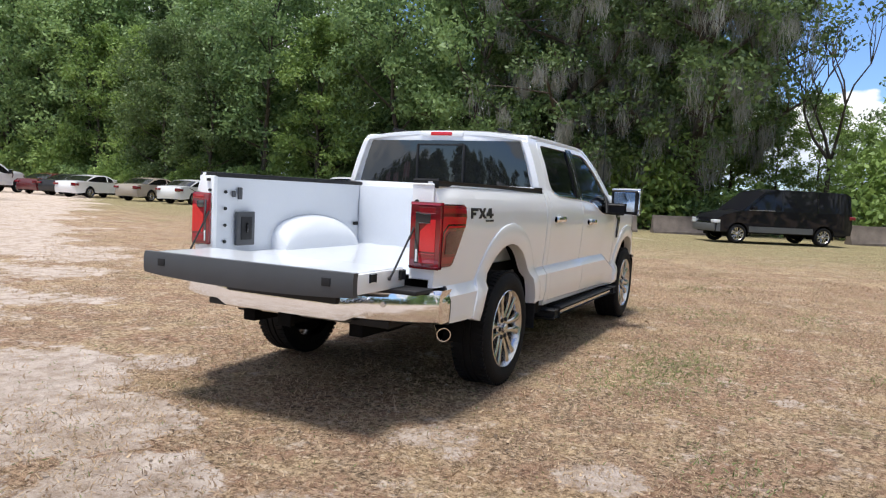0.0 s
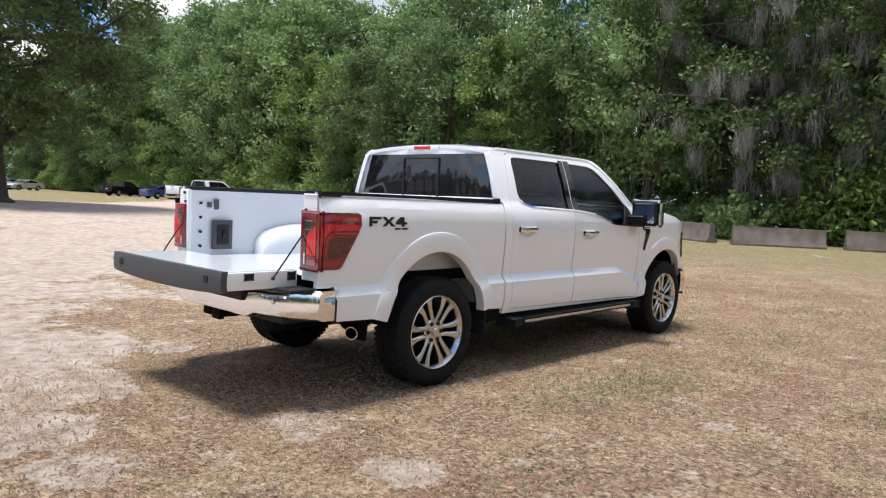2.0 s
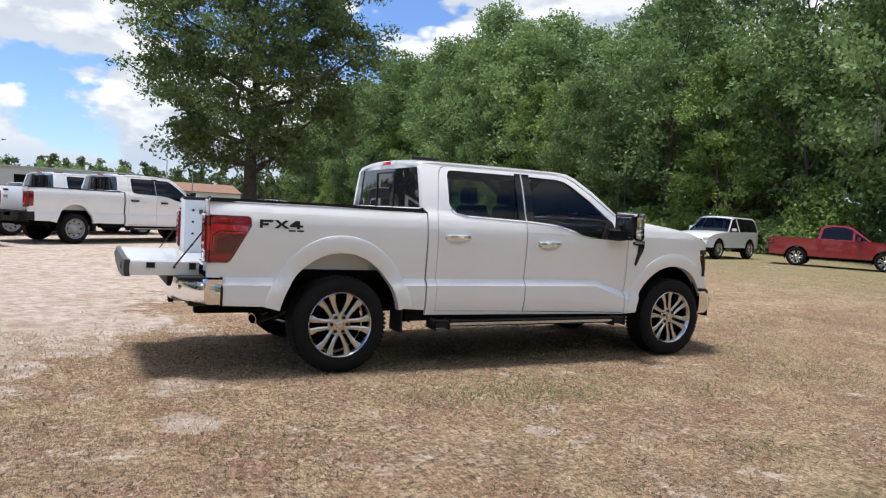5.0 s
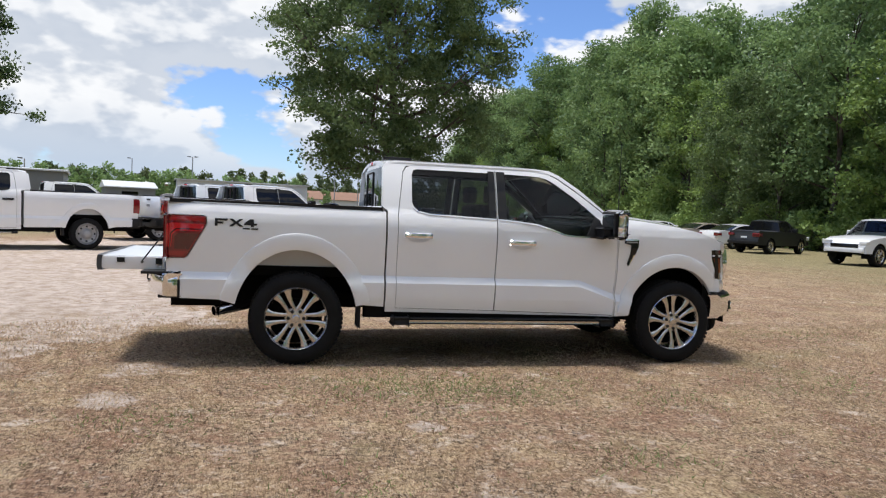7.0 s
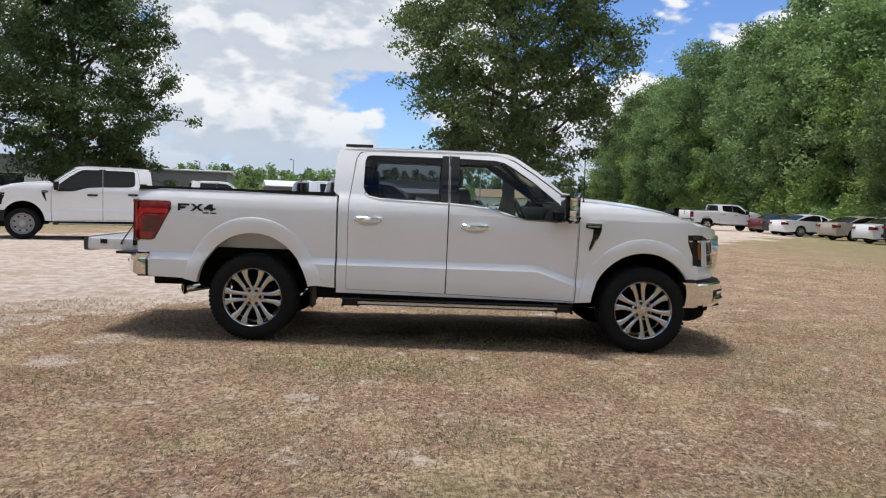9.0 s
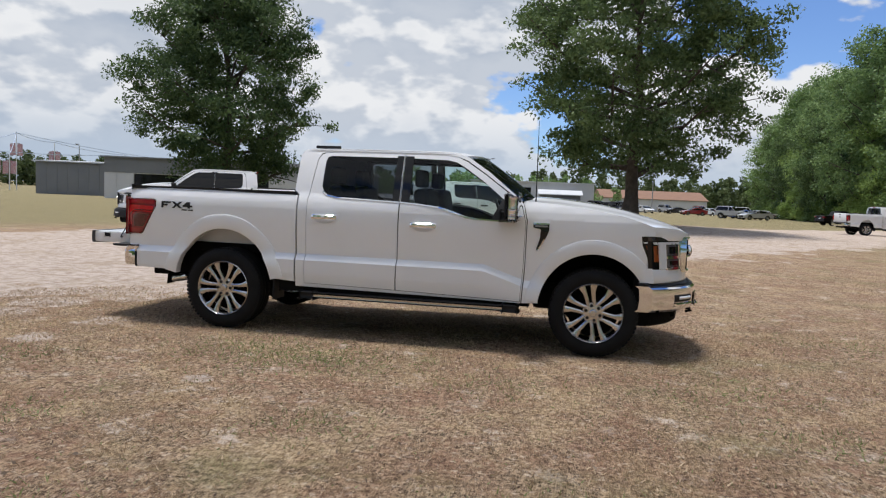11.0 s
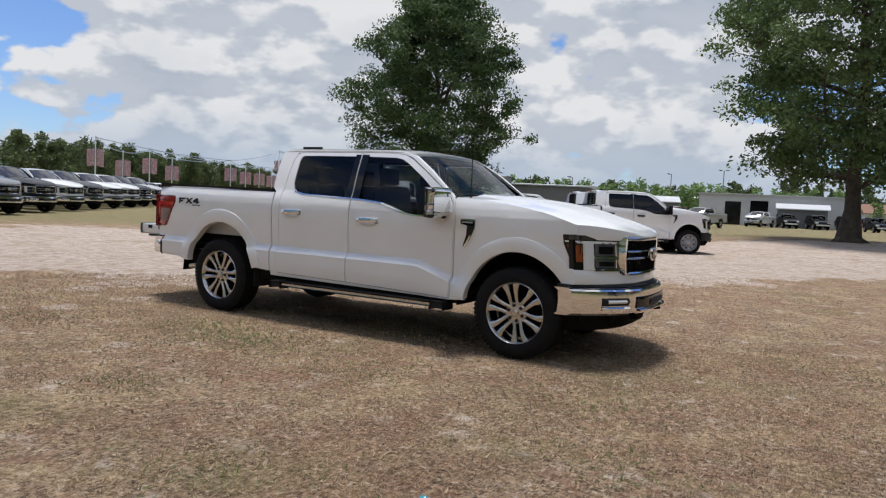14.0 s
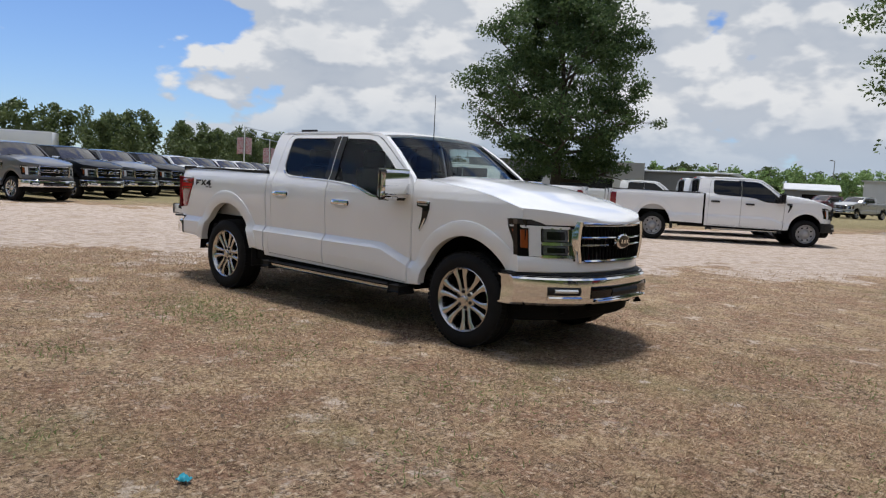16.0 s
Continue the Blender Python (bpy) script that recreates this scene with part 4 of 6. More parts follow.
def ground_material():
    m = bpy.data.materials.new("dry_grass_and_sand")
    m.use_nodes = True
    N, L = m.node_tree.nodes, m.node_tree.links
    p = N["Principled BSDF"]
    p.inputs["Roughness"].default_value = 0.95
    p.inputs["Specular IOR Level"].default_value = 0.15
    geo = N.new("ShaderNodeNewGeometry")
    def noise_(scale, detail=6, rough=0.6, dist=0.0):
        n = N.new("ShaderNodeTexNoise")
        n.inputs["Scale"].default_value, n.inputs["Detail"].default_value, n.inputs["Roughness"].default_value, n.inputs["Distortion"].default_value = scale, detail, rough, dist
        L.new(geo.outputs["Position"], n.inputs["Vector"])
        return n.outputs["Fac"]
    def mth(op, a, b=None, clamp=False):
        n = N.new("ShaderNodeMath")
        n.operation, n.use_clamp = op, clamp
        for i, v in enumerate((a, b)):
            if v is None:
                continue
            if isinstance(v, (int, float)):
                n.inputs[i].default_value = v
            else:
                L.new(v, n.inputs[i])
        return n.outputs[0]
    def ss(v, lo, hi):
        n = N.new("ShaderNodeMapRange")
        n.interpolation_type = "SMOOTHSTEP"
        L.new(v, n.inputs["Value"])
        n.inputs["From Min"].default_value, n.inputs["From Max"].default_value = lo, hi
        return n.outputs["Result"]
    def mixc(f, a, b):
        n = N.new("ShaderNodeMix")
        n.data_type = "RGBA"
        for sck, v in ((n.inputs[0], f), (n.inputs[6], a), (n.inputs[7], b)):
            if isinstance(v, tuple):
                sck.default_value = (*v, 1)
            elif isinstance(v, (int, float)):
                sck.default_value = v
            else:
                L.new(v, sck)
        return n.outputs[2]
    sp = N.new("ShaderNodeSeparateXYZ")
    L.new(geo.outputs["Position"], sp.inputs[0])
    c, s = math.cos(radians(52)), math.sin(radians(52))
    # distance across the sandy drive, whose middle line passes (-10, 2.5) at 52 degrees
    across = mth("ADD", mth("MULTIPLY", sp.outputs[0], -s), mth("ADD", mth("MULTIPLY", sp.outputs[1], c), -10.0 * s - 2.5 * c))
    wob = mth("MULTIPLY", mth("SUBTRACT", noise_(0.35, 9, 0.74), 0.5), 14.0)
    d = mth("ABSOLUTE", mth("ADD", across, wob))
    drive = mth("SUBTRACT", 1.0, ss(d, 5.0, 8.2))
    patch = mth("MULTIPLY", ss(noise_(0.55, 9, 0.74, 0.4), 0.56, 0.70), 0.62)
    def fibre(ang, scale):
        mp = N.new("ShaderNodeMapping")
        mp.inputs["Rotation"].default_value = (0, 0, radians(ang))
        mp.inputs["Scale"].default_value = (scale, scale * 0.16, scale)
        L.new(geo.outputs["Position"], mp.inputs["Vector"])
        n = N.new("ShaderNodeTexNoise")
        n.inputs["Scale"].default_value, n.inputs["Detail"].default_value, n.inputs["Roughness"].default_value = 1.0, 3, 0.7
        L.new(mp.outputs[0], n.inputs["Vector"])
        return n.outputs["Fac"]
    straws = mth("MAXIMUM", mth("MAXIMUM", fibre(20, 110), fibre(80, 130)), fibre(140, 120))
    fine, mid, big = mth("ADD", mth("MULTIPLY", noise_(30, 8, 0.8), 0.55), mth("MULTIPLY", straws, 0.42)), noise_(5.0, 9, 0.76), noise_(0.6, 5, 0.6)
    grain = noise_(170, 3, 0.8)
    straw = mixc(ss(fine, 0.43, 0.59), (0.045, 0.030, 0.020), (0.47, 0.345, 0.23))
    straw = mixc(mth("MULTIPLY", ss(mid, 0.45, 0.62), 0.6), straw, (0.27, 0.15, 0.10))
    straw = mixc(mth("MULTIPLY", ss(noise_(1.6, 7, 0.7), 0.46, 0.62), 0.6), straw, mixc(ss(fine, 0.42, 0.60), (0.20, 0.135, 0.07), (0.58, 0.45, 0.28)))
    straw = mixc(mth("MULTIPLY", ss(noise_(2.7, 8, 0.75), 0.56, 0.66), 0.8), straw, (0.55, 0.465, 0.39))
    straw = mixc(mth("MULTIPLY", ss(noise_(0.95, 8, 0.72, 0.5), 0.47, 0.60), 0.5), straw, mixc(ss(fine, 0.43, 0.60), (0.075, 0.038, 0.026), (0.33, 0.19, 0.125)))
    straw = mixc(mth("MULTIPLY", ss(noise_(13.0, 6, 0.75, 0.3), 0.54, 0.64), 0.42), straw, (0.105, 0.062, 0.038))
    straw = mixc(mth("MULTIPLY", ss(noise_(19.0, 5, 0.7), 0.57, 0.66), 0.7), straw, (0.58, 0.47, 0.36))
    green = mixc(ss(fine, 0.40, 0.62), (0.06, 0.058, 0.026), (0.29, 0.265, 0.135))
    far_green = ss(mth("ADD", across, mth("MULTIPLY", sp.outputs[0], 0.0)), 6.5, 12.0)
    gmask = mth("ADD", mth("MULTIPLY", ss(mth("ADD", mth("MULTIPLY", big, 0.62), mth("MULTIPLY", mid, 0.38)), 0.52, 0.63), 0.75), mth("MAXIMUM", ss(sp.outputs[0], 9.0, 22.0), far_green), clamp=True)
    grass = mixc(mth("MULTIPLY", gmask, 0.75), straw, green)
    sand = mixc(ss(mid, 0.30, 0.68), (0.27, 0.20, 0.15), (0.53, 0.455, 0.40))
    sand = mixc(mth("MULTIPLY", ss(noise_(0.9, 8, 0.75), 0.48, 0.66), 0.65), sand, mixc(ss(fine, 0.42, 0.6), (0.16, 0.11, 0.07), (0.42, 0.32, 0.22)))
    sand = mixc(mth("MULTIPLY", ss(grain, 0.52, 0.70), 0.45), sand, (0.58, 0.53, 0.49))
    spots = None
    for cx, cy, rr, st in ((-1.7, 1.9, 0.9, 0.95), (-2.1, 0.6, 0.65, 0.9), (-2.6, -0.2, 0.55, 0.85), (-0.9, 1.4, 0.35, 0.7), (1.7, 6.4, 1.0, 0.7), (-1.3, -1.1, 0.35, 0.6), (-1.3, -2.0, 0.28, 0.75), (-2.5, -0.95, 0.4, 0.6), (0.8, -2.8, 0.16, 0.6), (3.2, 8.1, 1.2, 0.7)):
        vd = N.new("ShaderNodeVectorMath")
        vd.operation = "DISTANCE"
        L.new(geo.outputs["Position"], vd.inputs[0])
        vd.inputs[1].default_value = (cx, cy, 0)
        one = mth("MULTIPLY", mth("SUBTRACT", 1.0, ss(mth("ADD", vd.outputs["Value"], mth("MULTIPLY", mth("SUBTRACT", noise_(2.2, 6, 0.7), 0.5), 1.6 * rr)), rr * 0.45, rr * 1.25)), st)
        spots = one if spots is None else mth("MAXIMUM", spots, one)
    sandmask = mth("MAXIMUM", mth("MAXIMUM", drive, patch), spots)
    broken = ss(mth("ADD", sandmask, mth("MULTIPLY", mth("SUBTRACT", mid, 0.5), 1.3)), 0.42, 0.66)
    col = mixc(broken, grass, sand)
    gain = N.new("ShaderNodeVectorMath")
    gain.operation = "MULTIPLY"
    L.new(col, gain.inputs[0])
    gain.inputs[1].default_value = (1.17, 1.17, 1.17)
    L.new(gain.outputs[0], p.inputs["Base Color"])
    bn = N.new("ShaderNodeBump")
    bn.inputs["Strength"].default_value, bn.inputs["Distance"].default_value = 1.0, 0.05
    L.new(mth("ADD", mth("MULTIPLY", fine, 0.8), mth("MULTIPLY", mid, 0.9)), bn.inputs["Height"])
    L.new(bn.outputs[0], p.inputs["Normal"])
    return m


GROUND = ground_material()


def ground_z(x, y):
    """Gentle rise of the field round the lone oak."""
    return 0.38 * math.exp(-((x - 6.0) ** 2 + (y - 35.0) ** 2) / 130.0)


def build_ground():
    xs = sorted({*np.round(np.linspace(-14, 16, 61), 3), *np.round(np.linspace(-60, 60, 25), 3), -2500.0, -900.0, -300.0, -120.0, 120.0, 300.0, 900.0, 2500.0})
    b = bmesh.new()
    def zz_(x, y):
        r = math.hypot(x, y)
        return ground_z(x, y) + (noise.noise((x * 0.35, y * 0.35, 1.7)) * 0.018 + noise.noise((x * 1.3, y * 1.3, 4.7)) * 0.007 if r < 40 else 0.0)
    vs = [[b.verts.new((x, y, zz_(x, y) - 0.012)) for y in xs] for x in xs]
    for i in range(len(xs) - 1):
        for j in range(len(xs) - 1):
            b.faces.new((vs[i][j], vs[i + 1][j], vs[i + 1][j + 1], vs[i][j + 1]))
    g = part("ground", b, GROUND, None, "", 180)
    tagged(g, "dry mown grass with bare sandy patches and a pale drive", "ground", kind="structure")


build_ground()

# ---- trees ----


def leaf_material(name, c0, c1):
    m = bpy.data.materials.new(name)
    m.use_nodes = True
    N, L = m.node_tree.nodes, m.node_tree.links
    p = N["Principled BSDF"]
    p.inputs["Roughness"].default_value = 0.55
    p.inputs["Specular IOR Level"].default_value = 0.3
    g = N.new("ShaderNodeNewGeometry")
    oi = N.new("ShaderNodeObjectInfo")
    ad = N.new("ShaderNodeMath")
    ad.operation = "MULTIPLY_ADD"
    L.new(oi.outputs["Random"], ad.inputs[0])
    ad.inputs[1].default_value = 0.35
    n = N.new("ShaderNodeTexNoise")
    n.inputs["Scale"].default_value = 0.5
    L.new(g.outputs["Position"], n.inputs["Vector"])
    h = N.new("ShaderNodeMath")
    h.operation = "MULTIPLY_ADD"
    L.new(g.outputs["Random Per Island"], h.inputs[0])
    h.inputs[1].default_value = 0.45
    L.new(n.outputs[0], h.inputs[2])
    L.new(h.outputs[0], ad.inputs[2])
    r = N.new("ShaderNodeMapRange")
    r.inputs["From Min"].default_value, r.inputs["From Max"].default_value = 0.4, 1.25
    L.new(ad.outputs[0], r.inputs[0])
    mx = N.new("ShaderNodeMix")
    mx.data_type = "RGBA"
    mx.inputs[6].default_value, mx.inputs[7].default_value = (*c0, 1), (*c1, 1)
    L.new(r.outputs[0], mx.inputs[0])
    L.new(mx.outputs[2], p.inputs["Base Color"])
    tr, ms = N.new("ShaderNodeBsdfTranslucent"), N.new("ShaderNodeMixShader")
    L.new(mx.outputs[2], tr.inputs[0])
    ms.inputs[0].default_value = 0.36
    L.new(p.outputs[0], ms.inputs[1])
    L.new(tr.outputs[0], ms.inputs[2])
    L.new(ms.outputs[0], N["Material Output"].inputs[0])
    return m


OAKLEAF = leaf_material("oak_leaves", (0.040, 0.078, 0.030), (0.155, 0.220, 0.082))
WOODLEAF = leaf_material("woodland_leaves", (0.080, 0.145, 0.056), (0.27, 0.385, 0.145))
BRIGHTLEAF = leaf_material("bright_leaves", (0.095, 0.165, 0.045), (0.28, 0.39, 0.11))
PINELEAF = leaf_material("pine_foliage", (0.05, 0.08, 0.032), (0.15, 0.19, 0.075))
MOSS = leaf_material("spanish_moss", (0.19, 0.19, 0.17), (0.40, 0.40, 0.36))
BARK = shade("bark", (0.11, 0.09, 0.07), rough=0.95, vary=0.55, scale=4, fine=25, bump=0.8)
PALEBARK = shade("pale_bark", (0.32, 0.29, 0.25), rough=0.95, vary=0.4, scale=3, fine=20, bump=0.6)


def leaves(name, centres, radii, per, size, mat, parent, rng, flat=0.6, aspect=0.55, droop=0.0):
    """Leaf sprays: rhombic leaves scattered in clumps; droop lengthens them downward."""
    n = len(centres) * per
    c = np.repeat(np.asarray(centres, float), per, 0)
    r = np.repeat(np.asarray(radii, float), per)
    d = rng.normal(size=(n, 3))
    d /= np.linalg.norm(d, axis=1)[:, None]
    d *= (rng.random(n) ** 0.5)[:, None]
    d[:, 2] *= flat
    p = c + d * r[:, None]
    a = rng.normal(size=(n, 3))
    a[:, 2] -= droop
    a /= np.linalg.norm(a, axis=1)[:, None]
    q = rng.normal(size=(n, 3))
    b = np.cross(a, q)
    b /= np.linalg.norm(b, axis=1)[:, None]
    s = size * (0.6 + 0.8 * rng.random(n))
    a, b = a * s[:, None], b * (s * aspect)[:, None]
    v = np.stack([p - a, p - b * 0.9, p + a, p + b * 0.9], 1).reshape(-1, 3)
    me = bpy.data.meshes.new(name)
    me.vertices.add(4 * n)
    me.vertices.foreach_set("co", v.ravel())
    me.loops.add(4 * n)
    me.loops.foreach_set("vertex_index", np.arange(4 * n))
    me.polygons.add(n)
    me.polygons.foreach_set("loop_start", np.arange(0, 4 * n, 4))
    me.update()
    me.materials.append(mat)
    ob = new(name, me)
    ob.parent = parent
    return ob


def make_tree(name, label, seed, height, crown_r, crown_z0, leafmat, clumps=110, per=70, leaf=0.17, trunk_r=0.3, limbs=8, bark=None, moss=0, top=0.55, lean=0.0, wide=0.35, clump_r=1.0, group=""):
    """A tapered trunk, limbs that fork, and a crown of leaf clumps with gaps. crown_z0: where the crown begins; wide: the height share at which it is widest."""
    rng = np.random.default_rng(seed)
    T = thing(name, label, "tree", group=group)
    bark = bark or BARK
    b = bmesh.new()
    pts, rad = [], []
    for i in range(9):
        t = i / 8
        z = t * height * 0.72
        pts.append((lean * z + rng.normal() * 0.05 * z ** 0.5 * (i > 0), rng.normal() * 0.05 * z ** 0.5 * (i > 0), z))
        rad.append(trunk_r * (1.55 if i == 0 else (1 - 0.88 * t)))
    tube(pts, rad, 12, bm=b)
    for k in range(6):
        a = k * 1.05 + rng.random()
        tube([(0, 0, 0.35), (trunk_r * 1.2 * math.cos(a), trunk_r * 1.2 * math.sin(a), 0.12), (trunk_r * 2.4 * math.cos(a), trunk_r * 2.4 * math.sin(a), -0.06)], [trunk_r * 0.6, trunk_r * 0.45, trunk_r * 0.12], 6, bm=b)
    part("trunk", b, bark, T)
    def radius_at(z):
        t = (z - crown_z0) / (height - crown_z0)
        if t < wide:
            return crown_r * (0.55 + 0.45 * math.sin(t / wide * math.pi / 2))
        return crown_r * max(0.08, math.cos((t - wide) / (1 - wide) * math.pi / 2)) ** top
    lb = bmesh.new()
    centres, radii = [], []
    for k in range(limbs * 2):
        a = k * 2.399 + rng.random() * 0.5
        z0 = crown_z0 * 0.85 + (height * 0.8 - crown_z0 * 0.85) * (k / (limbs * 2)) ** 0.9
        zt = min(height * 0.95, z0 + (0.12 + 0.2 * rng.random()) * height * (0.5 + k / (limbs * 2)))
        L_ = radius_at(max(crown_z0, zt)) * (0.72 + 0.25 * rng.random())
        base = Vector((lean * z0, 0, z0))
        tip = Vector((lean * zt + L_ * math.cos(a), L_ * math.sin(a), zt))
        mid = base.lerp(tip, 0.5) + Vector((rng.normal() * 0.3, rng.normal() * 0.3, -0.15 * L_ * rng.random()))
        r0 = trunk_r * (0.42 - 0.25 * k / (limbs * 2))
        tube([base, base.lerp(mid, 0.5), mid, mid.lerp(tip, 0.6), tip], [r0, r0 * 0.8, r0 * 0.55, r0 * 0.35, r0 * 0.12], 6, bm=lb)
        for j in range(3):
            s = mid.lerp(tip, rng.random() * 0.8)
            e = s + Vector((rng.normal(), rng.normal(), rng.normal() * 0.5 + 0.2)) * L_ * 0.28
            tube([s, s.lerp(e, 0.5) + Vector((0, 0, 0.1)), e], [r0 * 0.3, r0 * 0.18, r0 * 0.06], 5, bm=lb)
            centres.append(e)
            radii.append(clump_r * (0.7 + 0.6 * rng.random()))
        centres.append(tip)
        radii.append(clump_r * (0.8 + 0.6 * rng.random()))
    part("branchwork", lb, bark, T)
    while len(centres) < clumps:
        z = crown_z0 + (height - crown_z0) * rng.random() ** 0.9
        a = rng.random() * 2 * math.pi
        lob = 0.78 + 0.28 * math.sin(3 * a + seed + z * 0.55) * math.cos(z * 0.9 + seed)
        r = radius_at(z) * lob * (0.45 + 0.55 * rng.random() ** 0.45)
        centres.append(Vector((lean * z + r * math.cos(a), r * math.sin(a), z)))
        radii.append(clump_r * (0.55 + 0.8 * rng.random()))
    cr = leaves("crown", [tuple(c) for c in centres], radii, per, leaf, leafmat, T, rng)
    if moss:
        mc = [c for c in centres if c.z < height * 0.75]
        pick = rng.choice(len(mc), moss)
        leaves("moss", [(mc[i].x, mc[i].y, mc[i].z - 0.9) for i in pick], [0.5] * moss, 40, 0.38, MOSS, T, rng, flat=1.6, aspect=0.035, droop=5.0)
    return T


def make_bush(name, label, seed, r, h, leafmat, clumps=40, per=60, leaf=0.13):
    rng = np.random.default_rng(seed)
    T = thing(name, label, "bush")
    b = bmesh.new()
    centres, radii = [], []
    for k in range(clumps):
        a, q = rng.random() * 6.283, rng.random() ** 0.5
        z = h * (0.12 + 0.85 * rng.random() * (1 - 0.55 * q * q))
        c = (r * q * math.cos(a), r * q * math.sin(a), z)
        centres.append(c)
        radii.append(0.28 * h * (0.5 + 0.6 * rng.random()))
        if k % 3 == 0:
            tube([(c[0] * 0.2, c[1] * 0.2, -0.05), (c[0] * 0.6, c[1] * 0.6, z * 0.6), c], [0.03, 0.02, 0.006], 5, bm=b)
    part("stem", b, BARK, T)
    leaves("foliage", centres, radii, per, leaf, leafmat, T, rng)
    return T


oak = make_tree("oak_tree", "broad live oak standing alone on the grass", 11, 17.5, 7.6, 2.9, OAKLEAF, clumps=850, per=130, leaf=0.105, trunk_r=0.40, limbs=13, top=0.5, wide=0.5, clump_r=0.95)
oak.matrix_basis = pose(6.0, 32.8, 0.33, 0, 0, 40)
oak2 = make_tree("oak_tree", "tall conical oak beside the drive", 23, 18.5, 7.2, 2.3, OAKLEAF, clumps=850, per=120, leaf=0.12, trunk_r=0.45, limbs=12, top=0.7, wide=0.38, clump_r=1.0)
oak2.matrix_basis = pose(-22.6, 41.5, 0, 0, 0, 10)

# ---- woodland edge ----
WOOD = [
    make_tree("woodland_tree", "leafy green hardwood tree at the woodland edge", 31, 18.5, 5.6, 2.2, WOODLEAF, clumps=190, per=95, leaf=0.15, trunk_r=0.26, limbs=9, top=0.6, wide=0.45, clump_r=1.25, group="woodland edge"),
    make_tree("woodland_tree", "slender green hardwood tree at the woodland edge", 32, 17.0, 4.3, 3.0, WOODLEAF, clumps=150, per=95, leaf=0.145, trunk_r=0.20, limbs=8, top=0.7, wide=0.55, clump_r=1.1, group="woodland edge"),
    make_tree("woodland_tree", "dark leafy hardwood tree at the woodland edge", 33, 16.0, 4.8, 1.2, OAKLEAF, clumps=170, per=95, leaf=0.145, trunk_r=0.22, limbs=8, top=0.55, wide=0.4, clump_r=1.2, group="woodland edge"),
    make_tree("woodland_tree", "light green hardwood tree at the woodland edge", 34, 13.5, 3.8, 1.4, BRIGHTLEAF, clumps=120, per=95, leaf=0.135, trunk_r=0.16, limbs=7, top=0.7, wide=0.5, clump_r=1.0, group="woodland edge"),
]
MOSSY = make_tree("mossy_oak", "spreading dark oak hung with grey moss", 41, 19.0, 7.2, 3.0, OAKLEAF, clumps=260, per=120, leaf=0.14, trunk_r=0.55, limbs=12, top=0.45, wide=0.5, clump_r=1.25, moss=420)
MOSSY.matrix_basis = pose(35.5, 2.6, 0, 0, 0, 0)
for x, y, a, s in ((41.5, -13.5, 110, 0.95), (35.0, 9.5, 200, 0.92), (46, -25, 30, 0.95)):
    copy_thing(MOSSY, pose(x, y, 0, 0, 0, a) @ Matrix.Diagonal((s, s, s, 1)))
EDGE = [(45, -40), (41, -24), (37, -12), (34, 0), (33.5, 14), (33.5, 26), (34, 38), (35.5, 50), (37.5, 62), (39, 78), (39.5, 98), (39, 122), (37, 150)]
rng = random.Random(7)


def along(line, step):
    out, carry = [], 0.0
    for (x0, y0), (x1, y1) in zip(line, line[1:]):
        L_ = math.hypot(x1 - x0, y1 - y0)
        d = carry
        while d < L_:
            t = d / L_
            out.append((x0 + (x1 - x0) * t, y0 + (y1 - y0) * t, (y1 - y0) / L_, -(x1 - x0) / L_))
            d += step
        carry = d - L_
    return out


used = [False] * len(WOOD)
for row, (deep, step) in enumerate(((1.5, 5.2), (6.5, 5.6), (12.0, 6.5))):
    for i, (x, y, nx, ny) in enumerate(along(EDGE, step)):
        k = rng.choice((0, 0, 1, 2, 3)) if row == 0 else rng.choice((0, 0, 1, 2))
        s = rng.uniform(0.85, 1.08) * (1.0 if row < 2 else 1.06) * lerp(y, [20, 38, 60, 90], [1.0, 1.08, 1.22, 1.28])
        d = deep + rng.uniform(-1.3, 1.3)
        m = pose(x + nx * d + rng.uniform(-0.9, 0.9), y + ny * d + rng.uniform(-0.9, 0.9), -0.02, rng.uniform(-3, 3), rng.uniform(-3, 3), rng.uniform(0, 360)) @ Matrix.Diagonal((s, s, s * rng.uniform(0.9, 1.1), 1))
        if row == 0 and -16 < y < 13 or y < -5 and rng.random() < 0.6 or -7.5 < m.translation.y < 0:
            continue
        if used[k]:
            copy_thing(WOOD[k], m)
        else:
            WOOD[k].matrix_basis, used[k] = m, True
BUSHES = [
    make_bush("bush", "bright green shrub at the woodland edge", 51, 2.0, 3.2, BRIGHTLEAF, 46, 70, 0.12),
    make_bush("bush", "dark green shrub at the woodland edge", 52, 2.4, 2.6, WOODLEAF, 50, 70, 0.13),
    make_bush("bush", "tall light green sapling thicket", 53, 1.7, 4.6, BRIGHTLEAF, 60, 70, 0.13),
]
bused = [False] * 3
for x, y, nx, ny in along(EDGE, 2.3):
    k = rng.choice((0, 1, 1, 2))
    d = rng.uniform(-0.6, 1.8)
    s = rng.uniform(0.75, 1.25)
    m = pose(x + nx * d, y + ny * d, -0.03, 0, 0, rng.uniform(0, 360)) @ Matrix.Diagonal((s, s, s, 1))
    if bused[k]:
        copy_thing(BUSHES[k], m)
    else:
        BUSHES[k].matrix_basis, bused[k] = m, True
pale = thing("bare_tree", "pale dead trunk standing among green trees", "tree", pose(39.5, 35.5, 0))
part("trunk", tube([(0, 0, -0.1), (0.1, 0.05, 3), (0.05, 0.2, 6), (0.2, 0.1, 8.6)], [0.13, 0.10, 0.07, 0.02], 8), PALEBARK, pale)
